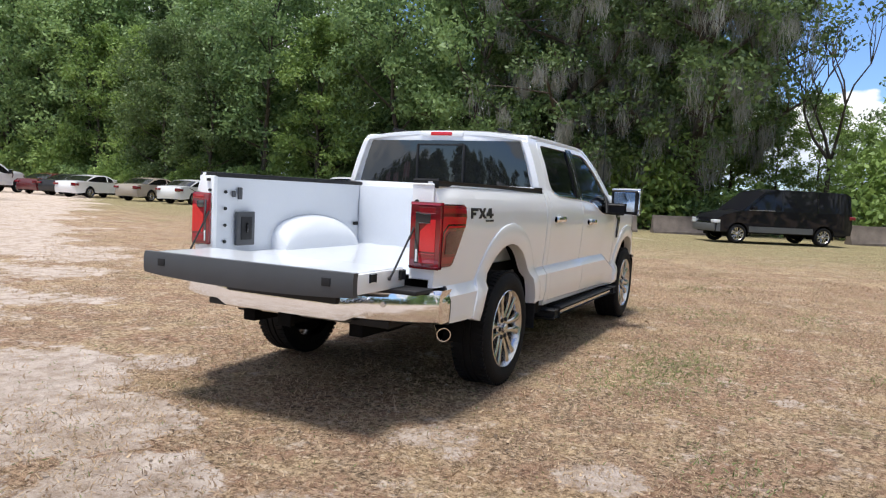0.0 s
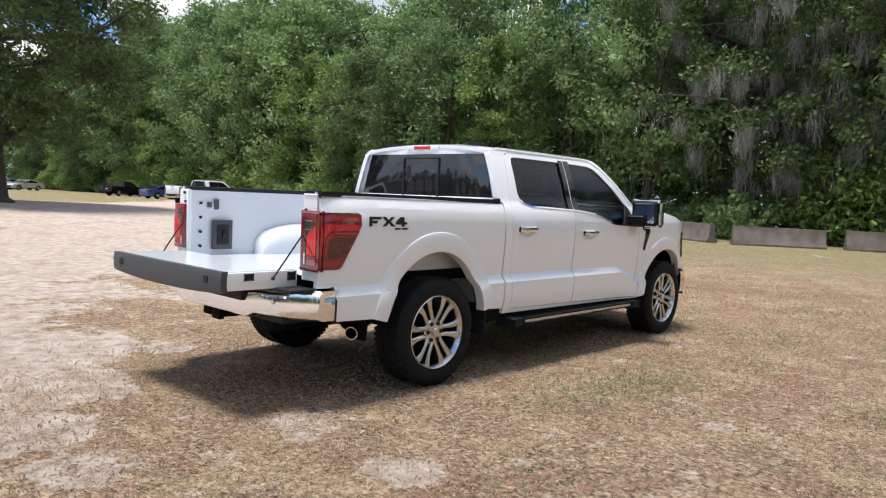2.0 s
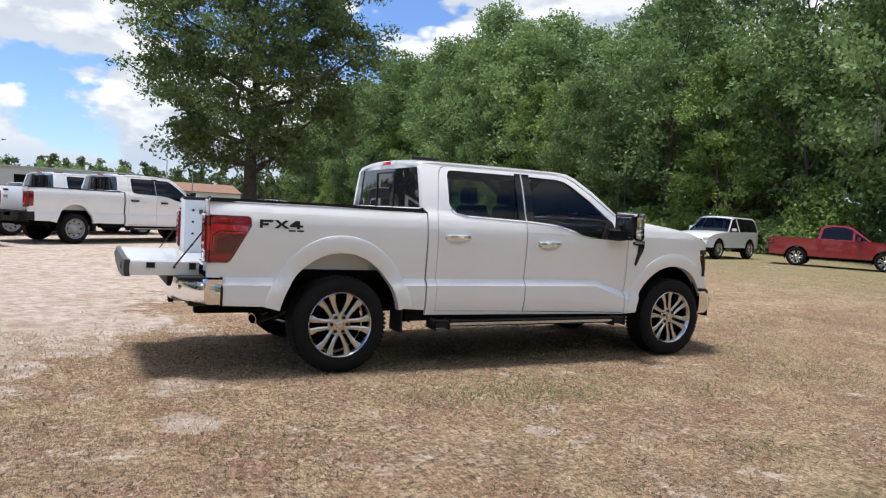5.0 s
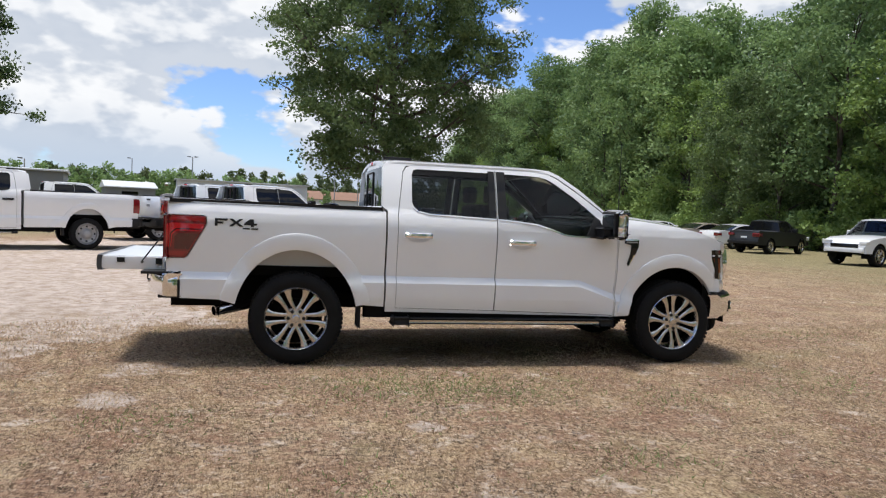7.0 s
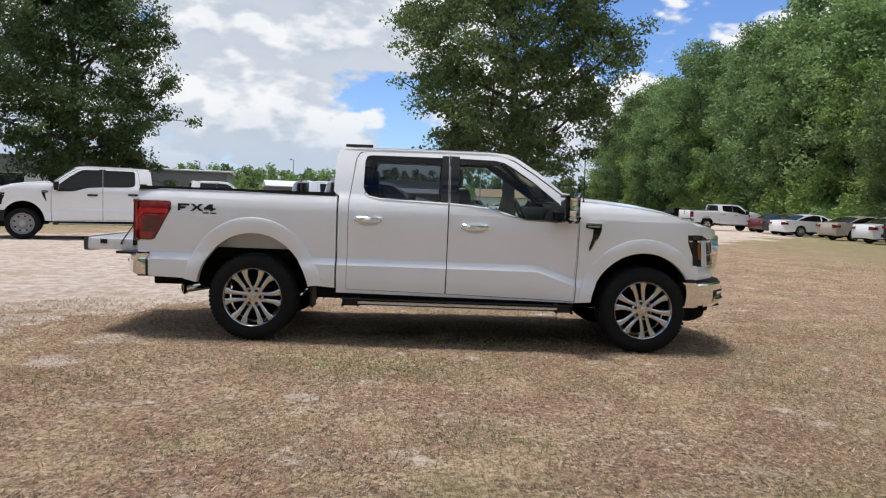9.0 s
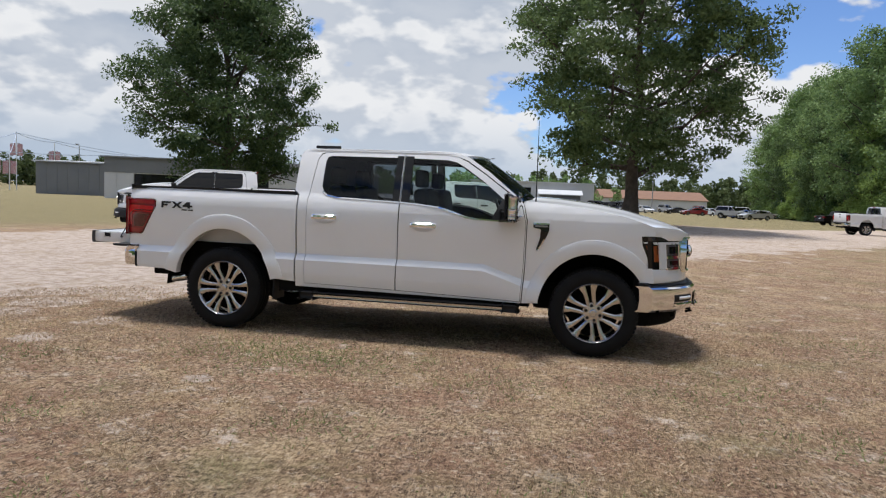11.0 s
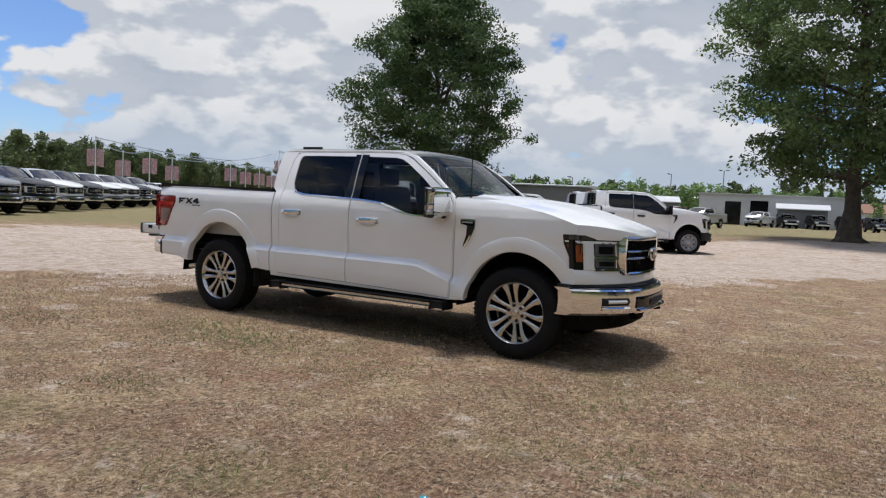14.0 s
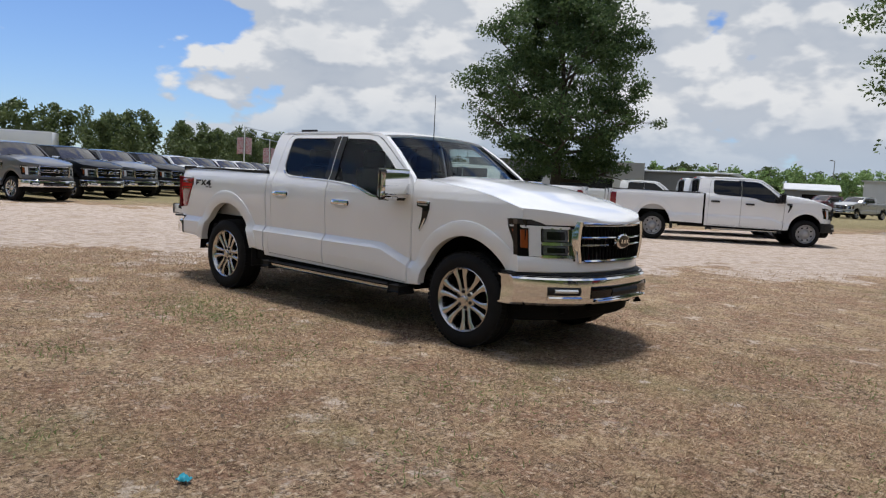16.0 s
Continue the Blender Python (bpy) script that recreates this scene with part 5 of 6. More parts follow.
part("branch", tube([(0.05, 0.2, 6), (0.5, 0.6, 7), (0.6, 0.9, 7.9)], [0.05, 0.03, 0.01], 6), PALEBARK, pale)



def bare_tree(x, y, h, seed):
    """A thin half-bare tree: a forked trunk with bare twigs and sparse sprays of leaves."""
    r = np.random.default_rng(seed)
    T = thing("bare_tree", "thin sparse tree with bare forked branches", "tree", pose(x, y, -0.05))
    b, ends = bmesh.new(), []
    def grow(p, d, length, rad, depth):
        q = p + d * length * 0.5 + Vector((r.normal(), r.normal(), 0)) * 0.05 * length
        e = p + d * length
        tube([p, q, e], [rad, rad * 0.8, rad * 0.6], 6, bm=b)
        if depth == 0:
            ends.append(tuple(e))
            return
        for k in range(2 + (depth > 1)):
            w = Vector((r.normal(), r.normal(), 0.25 * r.normal())).normalized()
            grow(e, (d + w * 0.62 + Vector((0, 0, 0.12))).normalized(), length * r.uniform(0.6, 0.8), rad * 0.58, depth - 1)
    grow(Vector((0, 0, 0)), Vector((0.05, 0.04, 1)).normalized(), h * 0.34, h * 0.014, 4)
    part("trunk", b, BARK, T)
    leaves("crown", ends, [0.7] * len(ends), 16, 0.12, OAKLEAF, T, r)


bare_tree(39.0, -4.0, 12.0, 91)
for x, y, s in ((40.5, -1.2, 0.6), (39.5, -5.4, 0.5), (42.5, -3.4, 0.66), (43.0, 1.4, 0.95), (46.0, -7.5, 0.6)):
    copy_thing(WOOD[3], pose(x, y, 0, 0, 0, 70 * x) @ Matrix.Diagonal((s, s, s, 1)))


def woodland(name, label, line, step, depth, height, mat, seed, size, per=34, low=0.0):
    """A far belt of trees: leaf clumps with an uneven top, over dark trunks."""
    r = np.random.default_rng(seed)
    cs, rs = [], []
    for i, (x, y, nx, ny) in enumerate(along(line, step)):
        h = height * (0.72 + 0.42 * r.random())
        d = depth * r.random()
        w = 0.22 * h
        for k in range(11):
            t = (k + r.random()) / 11
            ww = w * (1.05 - 0.75 * abs(t - 0.4))
            cs.append((x + nx * d + r.normal() * ww * 0.6, y + ny * d + r.normal() * ww * 0.6, low + h * (0.05 + 0.93 * t)))
            rs.append(ww * (0.6 + 0.5 * r.random()))
    ob = leaves(name, cs, rs, per, size, mat, None, r, flat=0.85)
    return tagged(ob, label, "trees", kind="stuff")


woodland("far_woods", "dense dark green woods behind the parked trucks", [(-95, -45), (-100, 0), (-98, 30), (-112, 60), (-135, 100), (-170, 160)], 1.1, 16, 7.9, PINELEAF, 61, 0.24, 120)
woodland("far_woods", "hazy distant tree line beyond the buildings", [(-260, 150), (-190, 230), (-110, 260), (-30, 265), (60, 260), (150, 200)], 1.8, 40, 10.5, PINELEAF, 62, 0.6, 40)
woodland("far_woods", "light green roadside trees behind the sheds", [(-75, 115), (-45, 122), (-25, 132), (5, 140)], 1.0, 18, 5.8, WOODLEAF, 63, 0.26, 50)
woodland("far_woods", "dark woods filling in behind the woodland edge", [(60, 3), (56, 12), (54, 30), (56, 60), (60, 100), (58, 160)], 2.0, 10, 15.0, OAKLEAF, 64, 0.4, 70)
woodland("far_woods", "tall trees along the open side of the field", [(70, -48), (30, -36), (-20, -34), (-60, -44), (-95, -50)], 3.0, 9, 15.5, WOODLEAF, 65, 0.6, 34)

# ---- other vehicles ----
STEELW = make_wheel("steel", STEEL)
PLAINW = make_wheel("plain", SATIN)


def stretch(T, xf, xt, zs):
    """Re-proportions a pickup along its length and height."""
    for o in list(T.children):
        if o.type == "EMPTY":
            o.location.x = lerp(o.location.x, xf, xt)
            continue
        for q in (o, *o.children_recursive):
            if q.location.length > 0.01:
                q.location = (lerp(q.location.x, xf, xt), q.location.y, q.location.z * zs)
                continue
            for v in q.data.vertices:
                v.co.x, v.co.z = lerp(v.co.x, xf, xt), v.co.z * zs
    return T


def repaint(T, old, fresh):
    for o in T.children_recursive:
        if o.type == "MESH":
            for sl in o.material_slots:
                if sl.material == old:
                    sl.link = "OBJECT"
                    sl.material = fresh


LONG = ([-1.2, -0.55, 0.55, 0.775, 4.7], [-1.42, -0.55, 0.55, 1.50, 5.425])
work = stretch(make_pickup("work_truck", "white long-bed crew-cab work truck parked on the sandy drive", WHITE, STEELW, chrome=False), *LONG, 1.055)
work.matrix_basis = pose(-2.65, 15.85, 0, 0, 0, 32)


def place(x, y, h):
    return pose(x, y, 0, 0, 0, h)


copy_thing(work, place(-4.35, 18.75, 32))
copy_thing(work, place(-5.31, 13.79, 205.5))
copy_thing(work, place(-11.8, 28.6, 22))
ROWX = ([-1.2, -0.55, 0.55, 0.775, 4.7], [-1.42, -0.55, 0.55, 1.05, 4.975])
row = stretch(make_pickup("row_truck", "black crew-cab pickup with chrome grille in a row", BLACKP, PLAINW), *ROWX, 1.055)
tagged(row, group="row of pickups for sale")
cols = ((GREYP, "dark grey"), (BLACKP, "black"), (GREYP, "grey"), (BLACKP, "black"), (WHITE, "white"), (CHARCOAL, "charcoal"), (WHITE, "white"), (WHITE, "white"), (BLACKP, "black"), (SILVER, "silver"), (WHITE, "white"), (GREYP, "grey"), (WHITE, "white"), (CHARCOAL, "charcoal"), (WHITE, "white"), (BLACKP, "black"), (WHITE, "white"), (GREYP, "grey"), (WHITE, "white"), (SILVER, "silver"), (WHITE, "white"), (BLACKP, "black"), (WHITE, "white"), (CHARCOAL, "charcoal"))
far_row = []
for i, (c, nm) in enumerate(cols):
    d = 3.35 * i
    m = place(-23.0 - 0.62 * d, 2.6 + 0.785 * d, 15 + 1.5 * math.sin(i * 2.1))
    if i > 9:
        far_row.append((m, c, nm))
        continue
    if i == 1:
        row.matrix_basis = m
        continue
    t = copy_thing(row, m)
    repaint(t, BLACKP, c)
    t["label"] = nm + " crew-cab pickup with chrome grille in a row"


def make_car(name, label, category, mat, wheels, sill, tail, deck, roofline, W, r, belt=None, glass=None, tall=False):
    """A car from its side view, rear axle over the origin, nose along +x. wheels: the two axles; tail and deck: the outline from the rear bumper over the body to the nose;
    roofline: the outline of the glasshouse, rear foot first."""
    T = thing(name, label, category)
    glass = glass or GLOSSB
    over = tail + deck
    zb = max(z for x, z in roofline) if roofline else 2
    z_belt = roofline[0][1]
    def w_of(x, z):
        x0, x1 = over[0][0], over[-1][0]
        e = max(0.0, (x0 + 0.5 - x) / 0.5, (x - (x1 - 0.6)) / 0.6)
        k = max(0.0, z - z_belt)
        return W / 2 * (1 - 0.10 * e * e) - k * (0.10 if tall else 0.36) - 0.05 * max(0, 0.45 - z)
    arches = [(wx, r, r * 1.18, r * 1.2) for wx in wheels]
    out = [(over[0][0], over[0][1])]
    for a in arches:
        s = math.degrees(math.asin(min(0.9, max(0.0, (sill - a[1]) / a[3]))))
        out += arc(*a, 180 - s, s, 14)
    out += [over[-1]] + over[-2:0:-1]
    body = None
    for side in (-1, 1):
        b = part("body_side", panel(out, [], w_of, side, thick=0.05, step=0.25), mat, T)
        for wx in wheels:
            part("wheel_well", grid(10, 2, lambda u, v: (wx + r * 1.2 * math.cos(math.pi * u), side * (W / 2 - 0.45 + 0.40 * v), r * 0.7 + 1.45 * r * math.sin(math.pi * u))), UNDER, T)
            put_wheel(PLAINW, T, wx, side * (W / 2 - 0.135 * r / 0.405 - 0.01), r, r / 0.405)
        if roofline:
            part("side_window", panel(roofline, [], w_of, side, thick=0.02, step=0.3, off=-0.004), glass, T)
            n = len(roofline)
            x0, x3 = roofline[0][0], roofline[-1][0]
            for t in (0.30, 0.62):
                xx = x0 + (x3 - x0) * t + 0.1
                zt = lerp(xx, [p[0] for p in roofline[1:-1]], [p[1] for p in roofline[1:-1]])
                part("pillar", panel([(xx - 0.04, z_belt), (xx + 0.04, z_belt), (xx + 0.03, zt - 0.02), (xx - 0.03, zt - 0.02)], [], w_of, side, thick=0.02, step=0.5, off=0.004), mat if t > 0.5 and not tall else GLOSSB, T)
            rail = [(x, z) for x, z in roofline] + [(x * 0.97 + 0.03 * (x0 + x3) / 2, z - 0.05) for x, z in roofline[::-1][1:-1]]
            part("roof_rail", panel([p for p in roofline] + [(roofline[-1][0] - 0.09, z_belt)] + [(x + (0.09 if x < (x0 + x3) / 2 else -0.07), z - 0.055) for x, z in roofline[-2:0:-1]] + [(x0 + 0.10, z_belt)], [], w_of, side, thick=0.03, step=0.4, off=0.006), mat, T)
            part("door_mirror", box(x3 - 0.50, x3 - 0.36, side * (W / 2 - 0.02), side * (W / 2 + 0.16), z_belt + 0.02, z_belt + 0.15, 0.03), mat, T)
        for xx, zz_, m_, nm in ((over[0][0], tail[-1][1] - 0.16, REDLENS, "tail_lamp"), (over[-1][0], deck[-3][1] - 0.10, LAMPW, "headlamp")):
            s = 1 if m_ is LAMPW else -1
            xe = lerp(zz_, [p[1] for p in (tail if s < 0 else deck[::-1][:4])], [p[0] for p in (tail if s < 0 else deck[::-1][:4])])
            part(nm, box(xe - 0.10 - 0.06 * (s > 0), xe + 0.10 + 0.06 * (s < 0), side * (W / 2 - 0.36), side * (W / 2 - 0.05), zz_ - 0.06, zz_ + 0.07, 0.03), m_, T)
    def strip(line, mt, nm, drop=0.0):
        b = grid(len(line) - 1, 8, lambda u, v: (line[round(u * (len(line) - 1))][0], (2 * v - 1) * w_of(*line[round(u * (len(line) - 1))]), line[round(u * (len(line) - 1))][1] + 0.035 * (1 - (2 * v - 1) ** 2)))
        return part(nm, b, mt, T)
    strip(over, mat, "body_shell")
    if roofline:
        k = len(roofline)
        strip(roofline[:2], glass, "rear_window")
        strip(roofline[1:-1], mat, "roof")
        strip(roofline[-2:], CLEAR if not tall else glass, "windshield")
        part("cabin", box(roofline[0][0] + 0.25, roofline[-1][0] - 0.3, -W / 2 + 0.2, W / 2 - 0.2, sill, z_belt + 0.12, 0.05), SEAT, T)
    part("front_grille", box(over[-1][0] - 0.10, over[-1][0] + 0.025, -W * 0.30, W * 0.30, sill + 0.12, sill + 0.36, 0.02), GLOSSB, T)
    part("plate_bars", box(over[0][0] - 0.012, over[0][0] + 0.05, -0.16, 0.16, sill + 0.35, sill + 0.44, 0.004), LAMPW, T)
    part("underside", box(over[0][0] + 0.1, over[-1][0] - 0.1, -W / 2 + 0.22, W / 2 - 0.22, sill - 0.04, sill + 0.25, 0.02), UNDER, T)
    return T


def sedan(name, label, mat, m, coupe=False):
    T = make_car(name, label, "car", mat, (0.0, 2.78), 0.27,
                 [(-1.02, 0.27), (-1.08, 0.55), (-1.05, 0.78), (-1.0, 0.98)],
                 [(-0.55, 1.04), (0.1, 1.02), (1.75, 0.98), (2.4, 0.94), (3.1, 0.86), (3.5, 0.74), (3.66, 0.60), (3.66, 0.27)],
                 [(-0.40, 1.02), (0.30, 1.34), (0.75, 1.42), (1.25, 1.42), (1.62, 1.35), (2.32, 0.96)], 1.84, 0.335)
    T.matrix_basis = m
    return T


sedan("sedan", "white four-door sedan parked nose to the woods", WHITE, place(24.9, 37.65, 8))
sedan("sedan", "beige four-door sedan parked nose to the woods", GOLDP, place(25.5, 33.0, 8))
cp = sedan("sports_car", "white sports car with black side stripes", WHITE, place(25.4, 29.4, 6))
for side in (-1, 1):
    for i in range(4):
        part("stripe", panel([(-0.5 + i * 0.22, 0.98 - i * 0.09), (-0.42 + i * 0.22, 0.98 - i * 0.09), (0.45 + i * 0.2, 0.66 - i * 0.05), (0.40 + i * 0.2, 0.62 - i * 0.05)], [], lambda x, z: 0.925, side, thick=0.01, step=0.5), BLACKP, cp)
sedan("sedan", "dark red sedan parked at the woodland edge", MAROON, place(26.0, 43.2, 12))
sedan("sedan", "charcoal sedan between two parked cars", CHARCOAL, place(25.8, 40.6, 10))
sedan("sedan", "blue sedan parked before the trees", BLUEP, place(31.0, 71.0, 10))
sedan("sedan", "white sedan far along the drive", WHITE, place(34.0, 128.0, 0))
sedan("sedan", "silver sedan parked beside the drive", SILVER, place(29.5, 104.0, 200))
sedan("sedan", "blue sedan parked beside the drive", BLUEP, place(29.5, 111.0, 195))
sedan("sedan", "dark sedan among the far cars", CHARCOAL, place(24.0, 150.0, 190))

EXT = dict(sill=0.42, tail=[(-1.05, 0.45), (-1.10, 0.62), (-1.04, 0.80), (-1.04, 1.10)])


def small_pickup(label, mat, m):
    T = make_car("small_pickup", label, "pickup truck", mat, (0.0, 3.12), 0.42, EXT["tail"],
                 [(-1.0, 1.13), (0.70, 1.12), (0.76, 1.16), (2.4, 1.14), (2.75, 1.10), (3.5, 1.02), (3.82, 0.92), (3.9, 0.70), (3.9, 0.42)],
                 [(0.74, 1.13), (0.84, 1.62), (1.1, 1.70), (1.75, 1.70), (1.98, 1.62), (2.62, 1.13)], 1.76, 0.375)
    part("bed_cover_dark", box(-0.98, 0.68, -0.72, 0.72, 1.06, 1.125, 0.01), UNDER, T)
    part("front_bumper", box(3.82, 3.98, -0.85, 0.85, 0.46, 0.64, 0.03), PLASTIC, T)
    part("rear_bumper", box(-1.18, -1.05, -0.82, 0.82, 0.48, 0.64, 0.03), PLASTIC, T)
    T.matrix_basis = m
    return T


small_pickup("red extended-cab pickup parked by the concrete wall", REDP, place(24.8, 13.3, -60))
small_pickup("charcoal extended-cab pickup parked nose to the woods", CHARCOAL, place(23.9, 24.6, 24))
small_pickup("dark pickup far off before the trees", BLACKP, place(31.0, 81.0, 20))
crew = copy_thing(row, place(22.1, 45.9, 10))
repaint(crew, BLACKP, WHITE)
tagged(crew, "white crew-cab pickup parked before the trees", "pickup truck", "pickups parked far off")


for m, c, nm in far_row:
    tagged(small_pickup(nm + " pickup far along the row", c, m), group="row of pickups for sale")


def suv(label, mat, m):
    T = make_car("suv", label, "suv", mat, (0.0, 2.79), 0.50,
                 [(-0.92, 0.50), (-0.98, 0.72), (-0.95, 1.0), (-0.92, 1.22)],
                 [(-0.85, 1.24), (1.9, 1.20), (2.2, 1.18), (3.1, 1.10), (3.45, 1.0), (3.62, 0.78), (3.62, 0.50)],
                 [(-0.90, 1.22), (-0.78, 1.74), (-0.5, 1.86), (1.25, 1.87), (1.52, 1.79), (2.12, 1.19)], 1.90, 0.42)
    part("roof_rack", box(-0.4, 1.0, -0.62, -0.58, 1.90, 1.93, 0.008), PLASTIC, T)
    part("roof_rack", box(-0.4, 1.0, 0.58, 0.62, 1.90, 1.93, 0.008), PLASTIC, T)
    part("lower_bumper", box(3.45, 3.68, -0.80, 0.80, 0.52, 0.70, 0.03), LAMPW, T)
    T.matrix_basis = m
    return T


suv("white off-road wagon with black wheels facing the field", WHITE, place(25.3, 17.3, 194))
suv("black wagon in the far car park", BLACKP, place(-2.0, 98.0, -70))
suv("black wagon in the far car park", BLACKP, place(1.5, 99.5, -70))
suv("black wagon in the far car park", BLACKP, place(5.0, 101.0, -70))
suv("black wagon in the far car park", BLACKP, place(8.2, 102.5, -70))
suv("silver wagon by the drive", SILVER, place(24.5, 108.0, -30))
van = make_car("cargo_van", "black cargo van with grey lower trim parked by the trees", "van", BLACKP, (0.0, 3.45), 0.42,
               [(-1.15, 0.45), (-1.22, 0.75), (-1.18, 1.2), (-1.15, 1.28)],
               [(-1.1, 1.30), (2.9, 1.28), (3.35, 1.24), (4.05, 1.06), (4.25, 0.90), (4.33, 0.62), (4.33, 0.42)],
               [(-1.13, 1.28), (-1.05, 1.98), (-0.8, 2.07), (2.0, 2.09), (2.45, 1.98), (3.32, 1.25)], 2.03, 0.36, glass=BLACKP, tall=True)
VTRIM = shade("grey_van_trim", (0.10, 0.105, 0.11), rough=0.5, vary=0.15)
for side in (-1, 1):
    part("lower_trim", panel([(0.45, 0.44), (3.02, 0.44), (3.02, 0.66), (0.45, 0.66)], [], lambda x, z: 1.018, side, thick=0.03, step=0.4), VTRIM, van, "grey plastic lower trim")
    part("bumper_side", panel([(3.88, 0.42), (4.28, 0.42), (4.26, 0.72), (3.86, 0.72)], [], lambda x, z: 0.99 - 0.12 * max(0, x - 3.95), side, thick=0.03, step=0.4), VTRIM, van)
    part("front_window", panel([(2.02, 1.30), (3.05, 1.29), (2.45, 1.86), (2.05, 1.88)], [], lambda x, z: 1.02 - max(0, z - 1.28) * 0.10, side, thick=0.01, step=0.5), GLOSSB, van)
    part("window_trim", panel([(2.02, 1.275), (3.05, 1.265), (3.05, 1.285), (2.02, 1.295)], [], lambda x, z: 1.023, side, thick=0.01, step=0.5), STEEL, van)
part("front_bumper", box(4.12, 4.38, -0.92, 0.92, 0.42, 0.72, 0.05), VTRIM, van)
van.matrix_basis = place(27.2, -3.0, 122)

# ---- concrete barriers ----
CONC = shade("weathered_concrete", (0.20, 0.165, 0.14), rough=0.9, vary=0.5, scale=2.5, fine=40, bump=0.5)
for x0, y0, x1, y1, h in ((30.5, 12.8, 27.2, 8.2, 0.85), (26.9, 7.2, 29.2, 4.2, 0.82), (29.6, 3.5, 31.2, 0.6, 0.85), (30.8, -4.6, 32.6, -8.0, 0.85), (33.4, -9.0, 35.5, -12.5, 0.8)):
    L_ = math.hypot(x1 - x0, y1 - y0)
    bar = bmesh.new()
    prof = [(-0.28, 0), (-0.28, 0.10), (-0.16, 0.30), (-0.09, h), (0.09, h), (0.16, 0.30), (0.28, 0.10), (0.28, 0)]
    rings = [[bar.verts.new((L_ * t, y, z + 0.01 * math.sin(9 * t + y * 30))) for y, z in prof] for t in (0, 0.02, 0.25, 0.5, 0.75, 0.98, 1.0)]
    for p0, p1 in zip(rings, rings[1:]):
        for j in range(7):
            bar.faces.new((p0[j], p0[j + 1], p1[j + 1], p1[j]))
    bar.faces.new(rings[0])
    bar.faces.new(rings[-1][::-1])
    o = part("concrete_barrier", bar, CONC, None, "", 30)
    o.matrix_basis = pose(x0, y0, -0.03, 0, 0, math.degrees(math.atan2(y1 - y0, x1 - x0)))
    tagged(o, "low weathered concrete barrier at the woodland edge", "barrier", "barriers at the woodland edge")

# ---- buildings ----
METAL = shade("grey_metal_siding", (0.19, 0.20, 0.21), rough=0.6, vary=0.12, scale=0.6, fine=8)
PALE = shade("pale_siding", (0.62, 0.63, 0.64), rough=0.7, vary=0.12, scale=0.5, fine=8)
ROOFW = shade("white_metal_roof", (0.60, 0.62, 0.64), rough=0.45, vary=0.12, scale=0.8)
BRICK = shade("red_brown_brick", (0.30, 0.13, 0.09), rough=0.9, vary=0.3, scale=1.0)
TANROOF = shade("brown_roof", (0.26, 0.15, 0.10), rough=0.9, vary=0.2, scale=0.8)


def building(name, label, x0, y0, x1, y1, deep, h, wall, roofm, rise=0.5, doors=(), band=None):
    """A long low building whose front runs from one point to the other, front to its right-hand side."""
    L_ = math.hypot(x1 - x0, y1 - y0)
    B = thing(name, label, "building", pose(x0, y0, 0, 0, 0, math.degrees(math.atan2(y1 - y0, x1 - x0))))
    cuts = [0.0]
    for a, w, hh in doors:
        cuts += [a, a + w]
    cuts.append(L_)
    for i in range(0, len(cuts), 2):
        part("wall", box(cuts[i], cuts[i + 1], 0, 0.2, -0.1, h), wall, B)
    for a, w, hh in doors:
        part("wall_over_door", box(a, a + w, 0, 0.2, hh, h), wall, B)
        part("door_opening", box(a + 0.02, a + w - 0.02, 0.16, 0.2, 0, hh - 0.02), GLOSSB, B)
    part("wall", box(0, L_, deep - 0.2, deep, -0.1, h), wall, B)
    part("end_wall", box(-0.01, 0.2, 0.2, deep - 0.2, -0.1, h), wall, B)
    part("end_wall", box(L_ - 0.2, L_ + 0.01, 0.2, deep - 0.2, -0.1, h), wall, B)
    rf_ = raw([(-0.3, -0.35, h + 0.02), (L_ + 0.3, -0.35, h + 0.02), (L_ + 0.3, deep / 2, h + rise), (-0.3, deep / 2, h + rise), (L_ + 0.3, deep + 0.35, h + 0.02), (-0.3, deep + 0.35, h + 0.02), (-0.3, -0.35, h - 0.12), (L_ + 0.3, -0.35, h - 0.12), (L_ + 0.3, deep + 0.35, h - 0.12), (-0.3, deep + 0.35, h - 0.12)],
              [(0, 1, 2, 3), (3, 2, 4, 5), (0, 6, 7, 1), (5, 4, 8, 9), (0, 3, 5, 9, 6), (1, 7, 8, 4, 2)])
    part("roof", rf_, roofm, B, "", 0)
    n = int(L_ / 1.2)
    for i in range(1, n):
        if not any(a - 0.1 < i * L_ / n < a + w + 0.1 for a, w, hh in doors):
            part("siding_rib", box(i * L_ / n - 0.04, i * L_ / n + 0.04, -0.03, 0.0, 0, h - 0.13), wall, B)
    if band:
        part("fascia_band", box(0, L_, -0.06, -0.035, h * band[1], h * band[2]), band[0], B)
    return B


